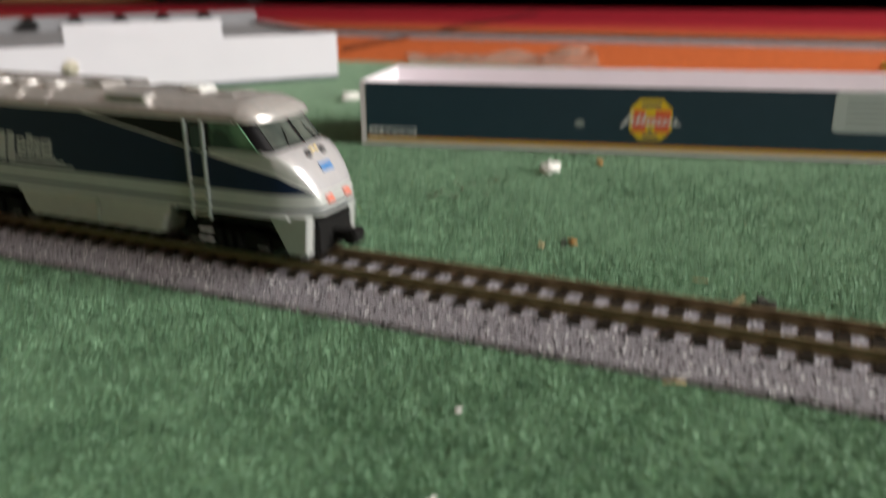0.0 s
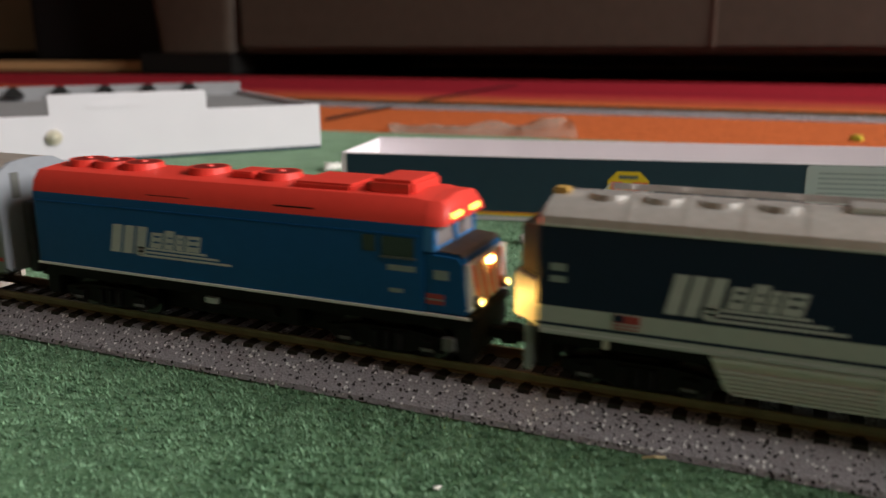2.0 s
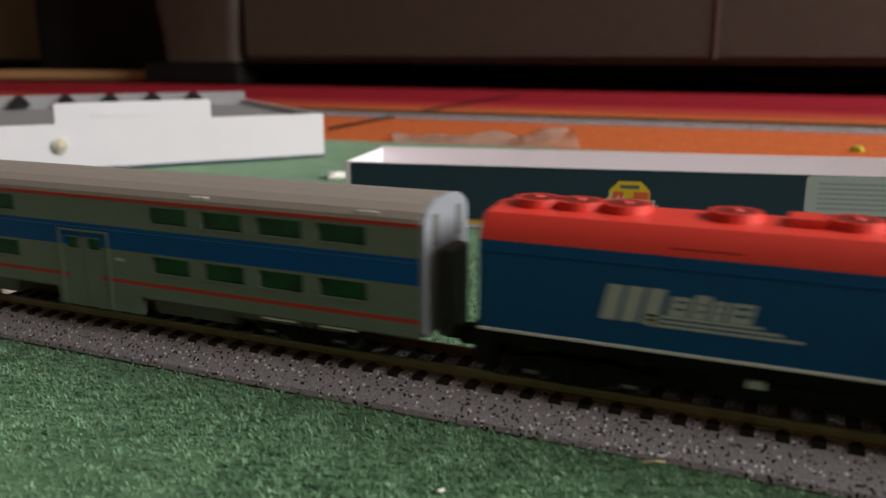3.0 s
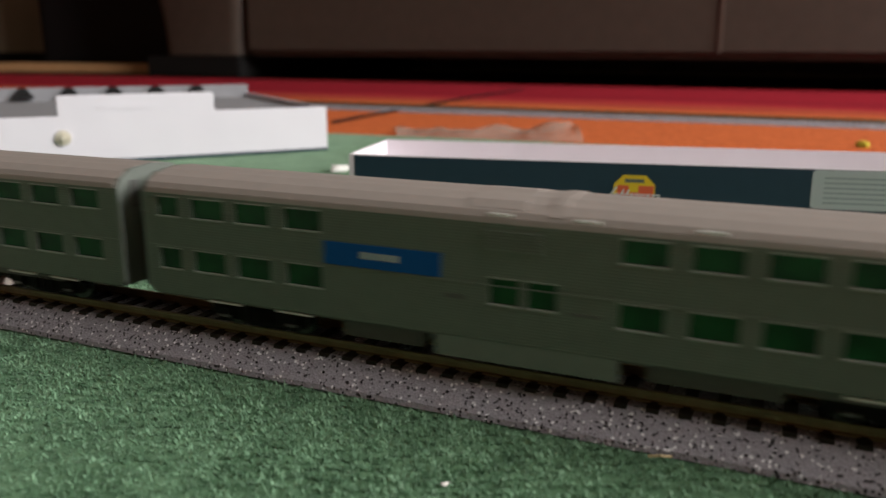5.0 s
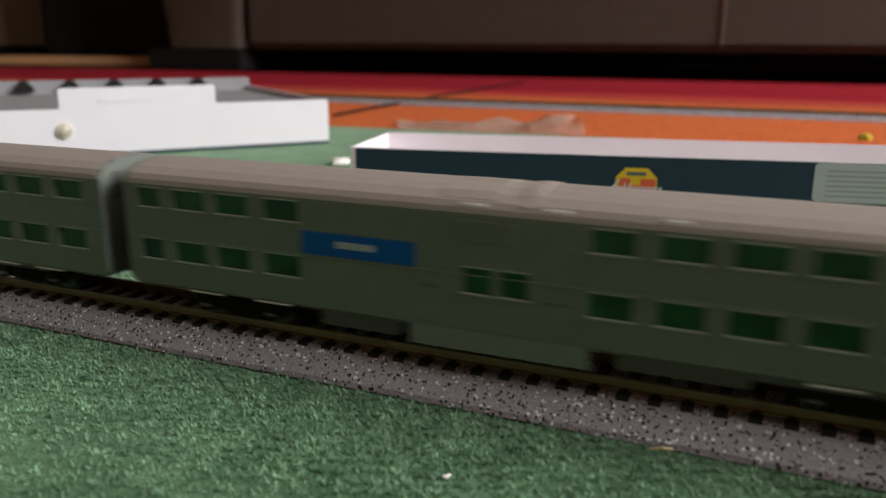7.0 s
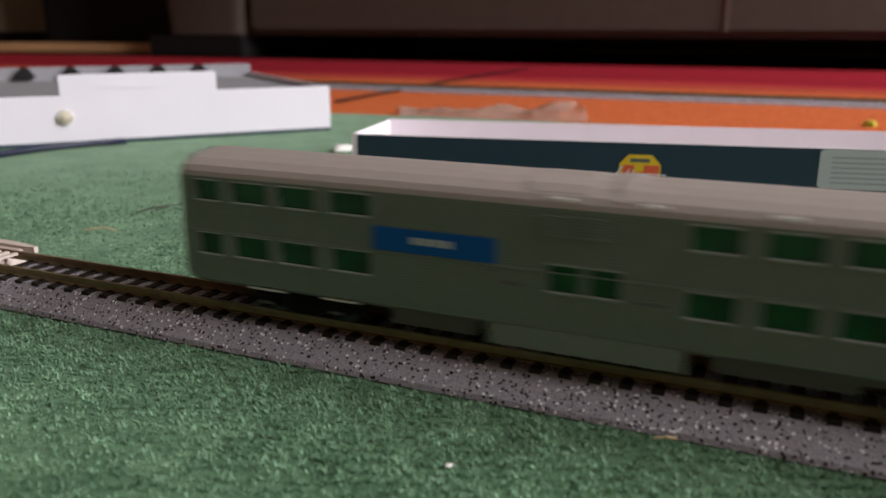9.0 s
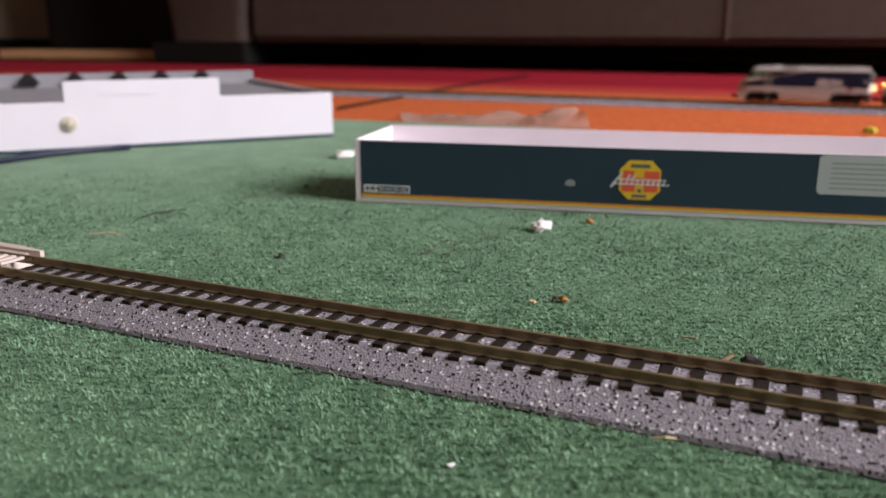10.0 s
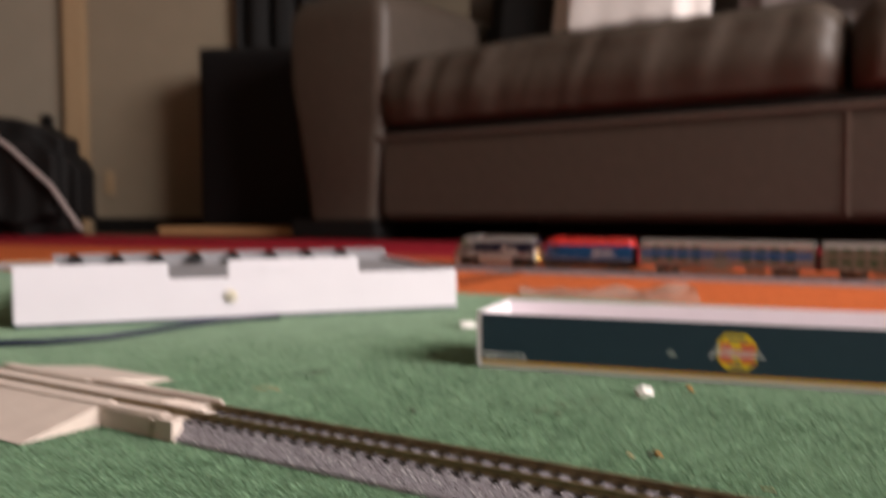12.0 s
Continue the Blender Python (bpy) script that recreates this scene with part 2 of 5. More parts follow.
M = dict(
    felt=mat("felt_green", (0.064, 0.134, 0.072), 0.95, 0, (0.116, 0.215, 0.116), 420, 0.4, 0.8, 380, spec=0.1, blotch=(0.58, 0.66, 0.60), blotch_scale=60, sheen=0.42),
    fibre=soft_fibre(mat("felt_fibre", (0.074, 0.165, 0.082), 0.6, 0, (0.26, 0.455, 0.285), 620, 0.26, spec=0.4, blotch=(0.42, 0.50, 0.45), blotch_scale=150, sheen=0.75)),
    rug=rug_material(),
    ballast=ballast_material(),
    tie=mat("tie_brown", (0.012, 0.009, 0.0065), 0.6, 0, (0.022, 0.016, 0.011), 900, 0.5, spec=0.25),
    rail=mat("rail_metal", (0.20, 0.152, 0.085), 0.42, 0.6, (0.32, 0.250, 0.145), 190, 0.4, 0.3, 700),
    beige=mat("crossing_plastic", (0.50, 0.42, 0.37), 0.6, 0, (0.58, 0.50, 0.44), 120, 0.6, 0.3, 900),
    card_white=mat("card_white", (0.80, 0.75, 0.79), 0.6, 0, (0.74, 0.69, 0.73), 60, 0.7, 0.1, 500),
    card_blue=mat("card_dark_teal", (0.012, 0.035, 0.055), 0.42, 0, (0.016, 0.042, 0.064), 150, 0.6),
    yellow=mat("print_yellow", (0.75, 0.52, 0.02), 0.45),
    print_red=mat("print_red", (0.72, 0.12, 0.05), 0.45),
    orange=mat("print_orange", (0.60, 0.22, 0.03), 0.45),
    print_grey=mat("print_grey", (0.42, 0.47, 0.46), 0.5),
    print_white=mat("print_white", (0.70, 0.72, 0.72), 0.5),
    text_grey=mat("text_grey", (0.24, 0.28, 0.27), 0.5),
    print_ink=mat("print_ink", (0.10, 0.12, 0.12), 0.5),
    foam_white=mat("tray_white", (0.66, 0.64, 0.69), 0.55, 0, (0.62, 0.60, 0.65), 40, 0.7, 0.1, 300),
    foam_grey=mat("tray_grey_lining", (0.20, 0.20, 0.215), 0.8, 0, (0.25, 0.25, 0.265), 90, 0.6, 0.3, 400),
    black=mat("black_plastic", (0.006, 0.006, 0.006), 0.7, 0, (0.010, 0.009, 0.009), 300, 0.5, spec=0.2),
    steel=mat("steel", (0.74, 0.70, 0.60), 0.35, 0.5, (0.60, 0.54, 0.42), 300, 0.5),
    crumb_white=mat("paper_crumb", (0.80, 0.78, 0.76), 0.8, 0, (0.7, 0.68, 0.64), 600, 0.5, 0.5, 800),
    straw=mat("dry_straw", (0.45, 0.33, 0.17), 0.8, 0, (0.55, 0.43, 0.25), 900, 0.5),
    amber=mat("amber_crumb", (0.42, 0.17, 0.04), 0.7, 0, (0.5, 0.25, 0.07), 900, 0.5),
    dark_fluff=mat("dark_fluff", (0.02, 0.02, 0.015), 0.95, 0, (0.05, 0.045, 0.035), 900, 0.5),
    dirt=mat("brown_dirt", (0.06, 0.045, 0.028), 0.9, 0, (0.10, 0.08, 0.05), 900, 0.5),
    cable=mat("cable_navy", (0.008, 0.012, 0.035), 0.5),
    leather=mat("leather_brown", (0.050, 0.038, 0.029), 0.54, 0, (0.070, 0.053, 0.041), 45, 0.6, 0.35, 700),
    seam=mat("leather_seam", (0.10, 0.07, 0.055), 0.6),
    cushion=mat("cushion_white", (0.78, 0.72, 0.70), 0.9, 0, (0.68, 0.62, 0.60), 90, 0.6, 0.4, 500),
    cushion_grey=mat("cushion_grey", (0.32, 0.27, 0.26), 0.9, 0, (0.26, 0.22, 0.21), 90, 0.6, 0.4, 500),
    wall=mat("wall_paint", (0.215, 0.175, 0.122), 0.85, 0, (0.245, 0.20, 0.142), 12, 0.7, 0.2, 180),
    ceiling=mat("ceiling_paint", (0.36, 0.33, 0.28), 0.9, 0, (0.34, 0.31, 0.26), 10, 0.7),
    door_paint=mat("door_paint", (0.29, 0.255, 0.20), 0.6, 0, (0.26, 0.23, 0.18), 9, 0.7, 0.15, 160),
    trim=mat("painted_trim", (0.34, 0.23, 0.13), 0.6, 0, (0.38, 0.27, 0.16), 60, 0.6),
    wood=mat("pale_wood", (0.42, 0.22, 0.10), 0.6, 0, (0.50, 0.29, 0.14), 60, 0.6),
    floor=mat("floor_wood", (0.13, 0.07, 0.035), 0.5, 0, (0.18, 0.10, 0.05), 25, 0.6, 0.2, 120),
    loco_silver=mat("loco_silver", (0.60, 0.575, 0.56), 0.27, 0.5, (0.51, 0.49, 0.475), 700, 0.5),
    # whiter copy of loco_silver, with the window's gleam in its colour
    nose_silver_lit=mat("nose_silver_lit", (0.72, 0.71, 0.73), 0.24, 0.5, (0.64, 0.63, 0.65), 700, 0.5),
    horn=mat("horn_ochre", (0.42, 0.26, 0.06), 0.5, 0, (0.34, 0.20, 0.05), 600, 0.5),
    emblem_pale=mat("emblem_pale", (0.52, 0.54, 0.54), 0.5, 0, (0.46, 0.48, 0.48), 600, 0.5),
    loco_grey=mat("loco_light_grey", (0.46, 0.475, 0.46), 0.36, 0.2, (0.42, 0.435, 0.42), 700, 0.5),
    tank_silver=mat("tank_silver", (0.64, 0.63, 0.61), 0.35, 0.3, (0.58, 0.57, 0.55), 700, 0.5),
    loco_navy=mat("loco_navy", (0.004, 0.011, 0.034), 0.4, 0, (0.005, 0.013, 0.040), 500, 0.6, spec=0.25),
    loco_black=mat("loco_black", (0.005, 0.005, 0.006), 0.5, spec=0.2),
    loco_blue=mat("loco_blue", (0.003, 0.070, 0.20), 0.42, 0, (0.004, 0.078, 0.22), 500, 0.6, spec=0.22),
    loco_red=mat("loco_red", (0.72, 0.048, 0.034), 0.45, 0, (0.66, 0.042, 0.030), 500, 0.6),
    frame_blue=mat("loco_frame_blue", (0.03, 0.17, 0.42), 0.4),
    white_paint=mat("white_paint", (0.74, 0.74, 0.72), 0.45, 0, (0.68, 0.68, 0.66), 500, 0.5),
    stripe_red=mat("stripe_red", (0.50, 0.025, 0.02), 0.45),
    flag_red=mat("flag_red", (0.34, 0.04, 0.04), 0.5),
    # red darkened to stand for the shade inside the roof fans
    shade_red=mat("fan_shade_red", (0.20, 0.010, 0.008), 0.5),
    stripe_blue=mat("stripe_blue", (0.003, 0.095, 0.34), 0.45, 0, (0.004, 0.085, 0.30), 500, 0.5, spec=0.15),
    coach_steel=fluted("coach_steel", (0.176, 0.197, 0.173), (0.148, 0.166, 0.146), 0.45, 0.36, 0.0005),
    coach_plain=mat("coach_plain_steel", (0.192, 0.212, 0.190), 0.40, 0.28, (0.172, 0.190, 0.170), 600, 0.5),
    frame_pale=mat("pale_frame", (0.34, 0.355, 0.33), 0.42, 0.2),
    coach_roof=mat("coach_roof", (0.31, 0.27, 0.245), 0.55, 0.1, (0.27, 0.236, 0.214), 500, 0.6),
    glass_green=mat("tinted_glass", (0.003, 0.030, 0.008), 0.12, 0, (0.012, 0.115, 0.030), 130, 0.5, spec=0.3),
    glass_dark=mat("cab_glass", (0.010, 0.016, 0.014), 0.08, spec=0.6),
    glass_screen=mat("windscreen_glass", (0.03, 0.04, 0.036), 0.12, 0, (0.13, 0.15, 0.13), 120, 0.4, spec=0.9),
    # green patches paint the bright view through the cab into the colour
    glass_cab=mat("cab_side_glass", (0.014, 0.035, 0.020), 0.10, 0, (0.15, 0.30, 0.18), 130, 0.22, spec=0.4),
    lamp_nose=mat("nose_lamp", (0.95, 0.75, 0.4), 0.4, emit=(1.0, 0.55, 0.12), strength=70),
    lamp_red=mat("red_marker", (0.7, 0.05, 0.04), 0.4, emit=(1.0, 0.06, 0.05), strength=2.2),
    end_grey=mat("coach_end_paint", (0.26, 0.275, 0.31), 0.5, 0, (0.23, 0.245, 0.28), 600, 0.5),
    running_gear=mat("running_gear", (0.006, 0.006, 0.006), 0.6, 0, (0.010, 0.009, 0.009), 900, 0.5, spec=0.12),
    gangway=mat("gangway_grey", (0.035, 0.037, 0.042), 0.6, 0, (0.055, 0.057, 0.062), 500, 0.5),
    gear_grey=mat("gear_grey", (0.09, 0.09, 0.085), 0.55, 0, (0.12, 0.12, 0.115), 900, 0.5),
    wheel=mat("wheel_steel", (0.06, 0.058, 0.055), 0.4, 1.0, (0.09, 0.085, 0.08), 600, 0.5),
    lamp_amber=mat("headlight_amber", (0.9, 0.6, 0.2), 0.4, emit=(1.0, 0.42, 0.05), strength=5),
    lamp_white=mat("ditch_light", (0.95, 0.85, 0.6), 0.4, emit=(1.0, 0.54, 0.12), strength=650),
    # pale noise patches paint reflections into the windscreen colour
    glass_cowl=mat("cowl_windscreen", (0.02, 0.018, 0.02), 0.12, 0, (0.26, 0.23, 0.24), 210, 0.16, spec=0.6),
    nose_brown=mat("nose_top_brown", (0.035, 0.022, 0.016), 0.5, 0, (0.05, 0.032, 0.024), 500, 0.5),
    script_white=mat("script_white", (0.66, 0.68, 0.70), 0.5),
    lens_dull=mat("lens_dull", (0.45, 0.42, 0.35), 0.2),
    film_clear=clear_film(),
)


# ---- mesh tools ----
def link(name, bm, materials, parent=None, label="", scale=1.0, smooth=False):
    if scale != 1.0:
        bmesh.ops.scale(bm, vec=(scale,) * 3, verts=bm.verts)
    me = bpy.data.meshes.new(name)
    bm.to_mesh(me)
    bm.free()
    for m in materials if isinstance(materials, (list, tuple)) else [materials]:
        me.materials.append(m)
    if smooth:
        for p in me.polygons:
            p.use_smooth = True
        if smooth is not True:
            me.set_sharp_from_angle(angle=radians(smooth))
    ob = new(name, me)
    ob.parent = parent
    if label:
        ob["label"] = label
    return ob


def part(name, bm, material, parent, label="", scale=0.001, smooth=False):
    return link(name, bm, material, parent, label, scale, smooth)


def thing(name, label, category, m=None, group="", kind=""):
    ob = new(name)
    ob.empty_display_size = 0.02
    if m is not None:
        ob.matrix_world = m
    return tagged(ob, label, category, group, kind)


def box(x0, x1, y0, y1, z0, z1, bevel=0.0, bm=None):
    own = bmesh.new()
    bmesh.ops.create_cube(own, size=1)
    for v in own.verts:
        v.co = ((x0 + x1) / 2 + v.co.x * (x1 - x0), (y0 + y1) / 2 + v.co.y * (y1 - y0), (z0 + z1) / 2 + v.co.z * (z1 - z0))
    if bevel:
        bmesh.ops.bevel(own, geom=own.edges[:], offset=bevel, segments=2, affect="EDGES")
    return join(bm, own)


def join(bm, own):
    if bm is None:
        return own
    me = bpy.data.meshes.new("joined")
    own.to_mesh(me)
    own.free()
    bm.from_mesh(me)
    bpy.data.meshes.remove(me)
    return bm


def prism(points, axis, a0, a1, bm=None, bevel=0.0):
    """A flat outline carried along an axis: outline pairs are the two other axes in order."""
    own = bmesh.new()

    def at(p, a):
        return {"x": (a, p[0], p[1]), "y": (p[0], a, p[1]), "z": (p[0], p[1], a)}[axis]
    lo, hi = [own.verts.new(at(p, a0)) for p in points], [own.verts.new(at(p, a1)) for p in points]
    n = len(points)
    own.faces.new(lo)
    own.faces.new(hi[::-1])
    for i in range(n):
        own.faces.new((lo[i], hi[i], hi[(i + 1) % n], lo[(i + 1) % n]))
    bmesh.ops.recalc_face_normals(own, faces=own.faces)
    if bevel:
        bmesh.ops.bevel(own, geom=own.edges[:], offset=bevel, segments=2, affect="EDGES")
    return join(bm, own)


def drum(r0, r1, depth, m, segments=20, bm=None):
    own = bmesh.new()
    bmesh.ops.create_cone(own, cap_ends=True, segments=segments, radius1=r0, radius2=r1, depth=depth, matrix=m)
    return join(bm, own)


def lump(radius, m, rough=0.25, seed=0, bm=None):
    own = bmesh.new()
    bmesh.ops.create_icosphere(own, subdivisions=2, radius=radius)
    for v in own.verts:
        v.co *= 1 + rough * noise.noise(v.co / radius * 1.3 + Vector((seed, 0, 0))) * 2
    bmesh.ops.transform(own, matrix=m, verts=own.verts)
    return join(bm, own)


def sheet_from(name, verts, faces, material, parent=None):
    me = bpy.data.meshes.new(name)
    me.from_pydata(verts, [], faces)
    me.materials.append(material)
    ob = new(name, me)
    ob.parent = parent
    return ob


def tube(points, radius, bm=None, sides=8):
    own = bmesh.new()
    rings = []
    for i, p in enumerate(points):
        d = (Vector(points[min(i + 1, len(points) - 1)]) - Vector(points[max(i - 1, 0)])).normalized()
        up = Vector((0, 0, 1)) if abs(d.z) < 0.9 else Vector((1, 0, 0))
        a = d.cross(up).normalized()
        b = a.cross(d)
        rings.append([own.verts.new(Vector(p) + radius * (math.cos(k * 2 * math.pi / sides) * a + math.sin(k * 2 * math.pi / sides) * b)) for k in range(sides)])
    for r, q in zip(rings, rings[1:]):
        for k in range(sides):
            own.faces.new((r[k], r[(k + 1) % sides], q[(k + 1) % sides], q[k]))
    own.faces.new(rings[0])
    own.faces.new(rings[-1][::-1])
    bmesh.ops.recalc_face_normals(own, faces=own.faces)
    return join(bm, own)


# ---- the room ----
RUG = -0.003
FLOOR = -0.008


def room():
    tagged(link("floor", box(-3.2, 2.6, -2.2, 2.5, FLOOR - 0.05, FLOOR), M["floor"]), "dark stained wooden floor of the room", "floor", kind="structure")
    tagged(link("ceiling", box(-3.2, 2.6, -2.2, 2.5, 2.4, 2.5), M["ceiling"]), "plain pale painted ceiling", "ceiling", kind="structure")
    tagged(link("wall_north", box(-3.3, 2.7, 2.5, 2.6, FLOOR, 2.5), M["wall"]), "plain beige painted wall behind the sofa", "wall", kind="structure")
    # unseen wall behind the camera, kept dark to cut bounced fill light
    tagged(link("wall_south", box(-3.3, 2.7, -2.3, -2.2, FLOOR, 2.5), M["floor"]), "unseen dark wall added to keep bounced light low", "wall", kind="structure")
    tagged(link("wall_west", box(-3.3, -3.2, -2.2, 2.5, FLOOR, 2.5), M["wall"]), "plain beige painted wall", "wall", kind="structure")
    bm = box(2.5, 2.6, -2.2, -0.52, FLOOR, 2.4)
    box(2.5, 2.6, 1.12, 2.5, FLOOR, 2.4, bm=bm)
    box(2.5, 2.6, -0.52, 1.12, FLOOR, 0.8, bm=bm)
    box(2.5, 2.6, -0.52, 1.12, 2.05, 2.4, bm=bm)
    tagged(link("wall_east", bm, M["wall"]), "beige painted wall with a window opening", "wall", kind="structure")
    # the short wall beside the sofa, with a door in its frame
    turn = pose(-1.93, 1.83, 0, 0, 0, 27)
    tagged(link("wall_niche", box(-0.62, 0.30, 0.0, 0.08, FLOOR, 2.4), M["wall"]), "beige painted wall beside the sofa", "wall", kind="structure").matrix_world = turn
    door = tagged(link("door_1", box(-1.40, -0.70, 0.02, 0.06, FLOOR + 0.004, 2.03, 0.003), M["door_paint"]), "cream painted door in a tan wooden frame", "door", kind="structure")
    door.matrix_world = turn
    for z in (0.20, 1.75):
        link("hinge", box(-0.735, -0.705, 0.010, 0.0195, z, z + 0.09, 0.002), M["steel"], door, "dull steel hinge")
    link("keyhole_plate", box(-0.80, -0.76, 0.008, 0.0195, 0.33, 0.40, 0.002), M["running_gear"], door, "dark metal plate")
    tagged(link("trim", box(-0.698, -0.622, -0.02, 0.09, FLOOR, 2.1, 0.004), M["trim"]), "tan wooden door frame post", "trim", kind="structure").matrix_world = turn
    plate_ob = tagged(link("wall_plate", box(-0.566, -0.534, -0.008, -0.001, 0.125, 0.205, 0.002), M["trim"]), "tan plastic cover plate on the beige wall", "cover plate")
    plate_ob.matrix_world = turn
    tagged(link("baseboard", box(-0.60, 0.28, -0.014, -0.001, FLOOR, 0.045, 0.002), M["running_gear"]), "low dark baseboard along the beige wall", "baseboard", kind="structure").matrix_world = turn


def rug_and_mat():
    n = 60
    bm = bmesh.new()
    bmesh.ops.create_grid(bm, x_segments=n, y_segments=n, size=1)
    for v in bm.verts:
        x, y = -0.45 + v.co.x * 2.1, 0.43 + v.co.y * 0.86
        v.co = (x, y, RUG + 0.0006 * noise.noise((x * 3, y * 3, 0)))
    tagged(link("rug", bm, M["rug"], smooth=True), "orange wool rug with a deep red border, worn", "rug", kind="structure")
    # felt mat: one thick sheet with an uneven far edge, cut along the rug
    ca, sa = math.cos(radians(4)), math.sin(radians(4))
    bm = bmesh.new()
    cols, rows = 120, 60
    grid = []
    for j in range(rows + 1):
        line = []
        for i in range(cols + 1):
            u, w = -1.1 + 1.9 * i / cols, -0.75 + 0.75 * j / rows
            if j == rows:
                w += 0.0015 * noise.noise((u * 40, 0, 0))
            x, y = -0.29 + u * ca - w * sa, 0.386 + u * sa + w * ca
            line.append(bm.verts.new((x, y, -0.0004 + 0.0003 * noise.noise((x * 25, y * 25, 2)))))
        grid.append(line)
    for j in range(rows):
        for i in range(cols):
            bm.faces.new((grid[j][i], grid[j][i + 1], grid[j + 1][i + 1], grid[j + 1][i]))
    edge = bmesh.ops.extrude_face_region(bm, geom=bm.faces[:])
    for e in edge["geom"]:
        if isinstance(e, bmesh.types.BMVert):
            e.co.z = RUG + 0.0002
    bmesh.ops.recalc_face_normals(bm, faces=bm.faces)
    felt = tagged(link("felt_mat", bm, M["felt"], smooth=False), "green felt mat laid over the rug", "mat")
    # loose pile, densest in the stretch beside the track
    rng = np.random.default_rng(4)
    n = 3100000
    p = np.c_[rng.uniform(-0.50, 0.12, n), rng.uniform(-0.10, 0.40, n)]
    far = np.hypot(p[:, 0], p[:, 1] + 0.13)
    p = p[rng.random(n) < np.minimum(1, (0.115 / far) ** 1.45) * np.clip((0.40 - far) / 0.18, 0, 1)]
    keep = (np.abs(p[:, 1]) > 0.0127) & (p[:, 1] < 0.384 + (p[:, 0] + 0.29) * math.tan(radians(4)))
    p = p[keep]
    k = len(p)
    clump = np.zeros(k)
    for _ in range(9):
        a, w, ph = rng.uniform(0, math.pi), 2 * math.pi / rng.uniform(0.0013, 0.0034), rng.uniform(0, 6.3)
        clump += np.sin(w * (p[:, 0] * math.cos(a) + p[:, 1] * math.sin(a)) + ph)
    clump /= 2.1
    stay = rng.random(k) < np.clip(0.62 + 0.45 * clump, 0.12, 1)
    p, clump = p[stay], clump[stay]
    k = len(p)
    flat = np.clip(1.3 - np.hypot(p[:, 0], p[:, 1] + 0.13) / 0.27, 0.12, 1)
    ang, size = rng.uniform(0, 2 * math.pi, k), rng.uniform(0.0005, 0.0011, k) * np.clip(1 + 0.35 * clump, 0.6, 1.5)
    lift = (np.clip(rng.uniform(0.1, 0.8, k) + 0.35 * clump, 0.05, 1.3)) * flat
    wide = rng.uniform(0.00005, 0.00012, k) * np.clip(np.hypot(p[:, 0], p[:, 1] + 0.13) / 0.13, 1, 2.4)
    d = np.c_[np.cos(ang), np.sin(ang), np.zeros(k)]
    s = np.c_[-np.sin(ang), np.cos(ang), np.zeros(k)]
    base = np.c_[p, np.full(k, -0.0005)]
    tip = base + d * (size * np.cos(lift))[:, None] + np.array([0, 0, 1]) * (size * np.abs(np.sin(lift)))[:, None]
    tip[:, 2] = np.maximum(tip[:, 2], 0.0001)
    mid = (base + tip) / 2 + np.array([0, 0, 1]) * (size * 0.12)[:, None]
    verts = np.stack([base - s * wide[:, None], base + s * wide[:, None], mid + s * wide[:, None], mid - s * wide[:, None], tip], 1).reshape(-1, 3)
    idx = np.arange(k)[:, None] * 5
    quads, tris = idx + np.array([0, 1, 2, 3]), idx + np.array([3, 2, 4])
    me = bpy.data.meshes.new("felt_nap")
    me.from_pydata(verts.tolist(), [], quads.tolist() + tris.tolist())
    me.materials.append(M["fibre"])
    pile = new("felt_nap", me)
    pile.parent = felt
    tagged(pile, "short fuzzy green pile", kind="stuff")


# ---- the track: two straights and two half circles ----
X0, X1, R, YF = 0.119, -0.62, 0.315, 0.630
ARC = math.pi * R
LOOP = 2 * (X0 - X1) + 2 * ARC


def ground_at(y):
    k = min(1, max(0, (y - 0.36) / 0.08))
    return RUG * k


def track_at(s):
    """Place and heading in degrees, s metres along the loop from x = 0 on the near straight."""
    s = (s - X1) % LOOP
    if s < X0 - X1:
        return X1 + s, 0.0, 0.0
    s -= X0 - X1
    if s < ARC:
        a = s / R
        return X0 + R * math.sin(a), R - R * math.cos(a), math.degrees(a)
    s -= ARC
    if s < X0 - X1:
        return X0 - s, YF, 180.0
    a = (s - (X0 - X1)) / R
    return X1 - R * math.sin(a), R + R * math.cos(a), 180 + math.degrees(a)


RAIL_TOP = 0.0070
BED = [(-12.5, 0.0), (-12.2, 0.9), (-8.0, 4.45), (-7.4, 4.85), (7.4, 4.85), (8.0, 4.45), (12.2, 0.9), (12.5, 0.0)]
RAIL = [(-0.75, 0), (-0.75, 0.25), (-0.24, 0.42), (-0.24, 1.3), (-0.38, 1.45), (-0.38, 1.80), (-0.30, 1.88), (0.30, 1.88), (0.38, 1.80), (0.38, 1.45), (0.24, 1.3), (0.24, 0.42), (0.75, 0.25), (0.75, 0)]
TIE = 0.004927


def sweep(profile, s0, s1, shift, lift, steps):
    bm = bmesh.new()
    rings = []
    for i in range(steps + 1):
        x, y, h = track_at(s0 + (s1 - s0) * i / steps)
        c, n = math.cos(radians(h)), math.sin(radians(h))
        z = ground_at(y)
        rings.append([bm.verts.new((x - n * (p + shift) / 1000, y + c * (p + shift) / 1000, z + (q + lift) / 1000)) for p, q in profile])
    k = len(profile)
    for r, q in zip(rings, rings[1:]):
        for i in range(k):
            bm.faces.new((r[i], q[i], q[(i + 1) % k], r[(i + 1) % k]))
    bm.faces.new(rings[0])
    bm.faces.new(rings[-1][::-1])
    bmesh.ops.recalc_face_normals(bm, faces=bm.faces)
    return bm


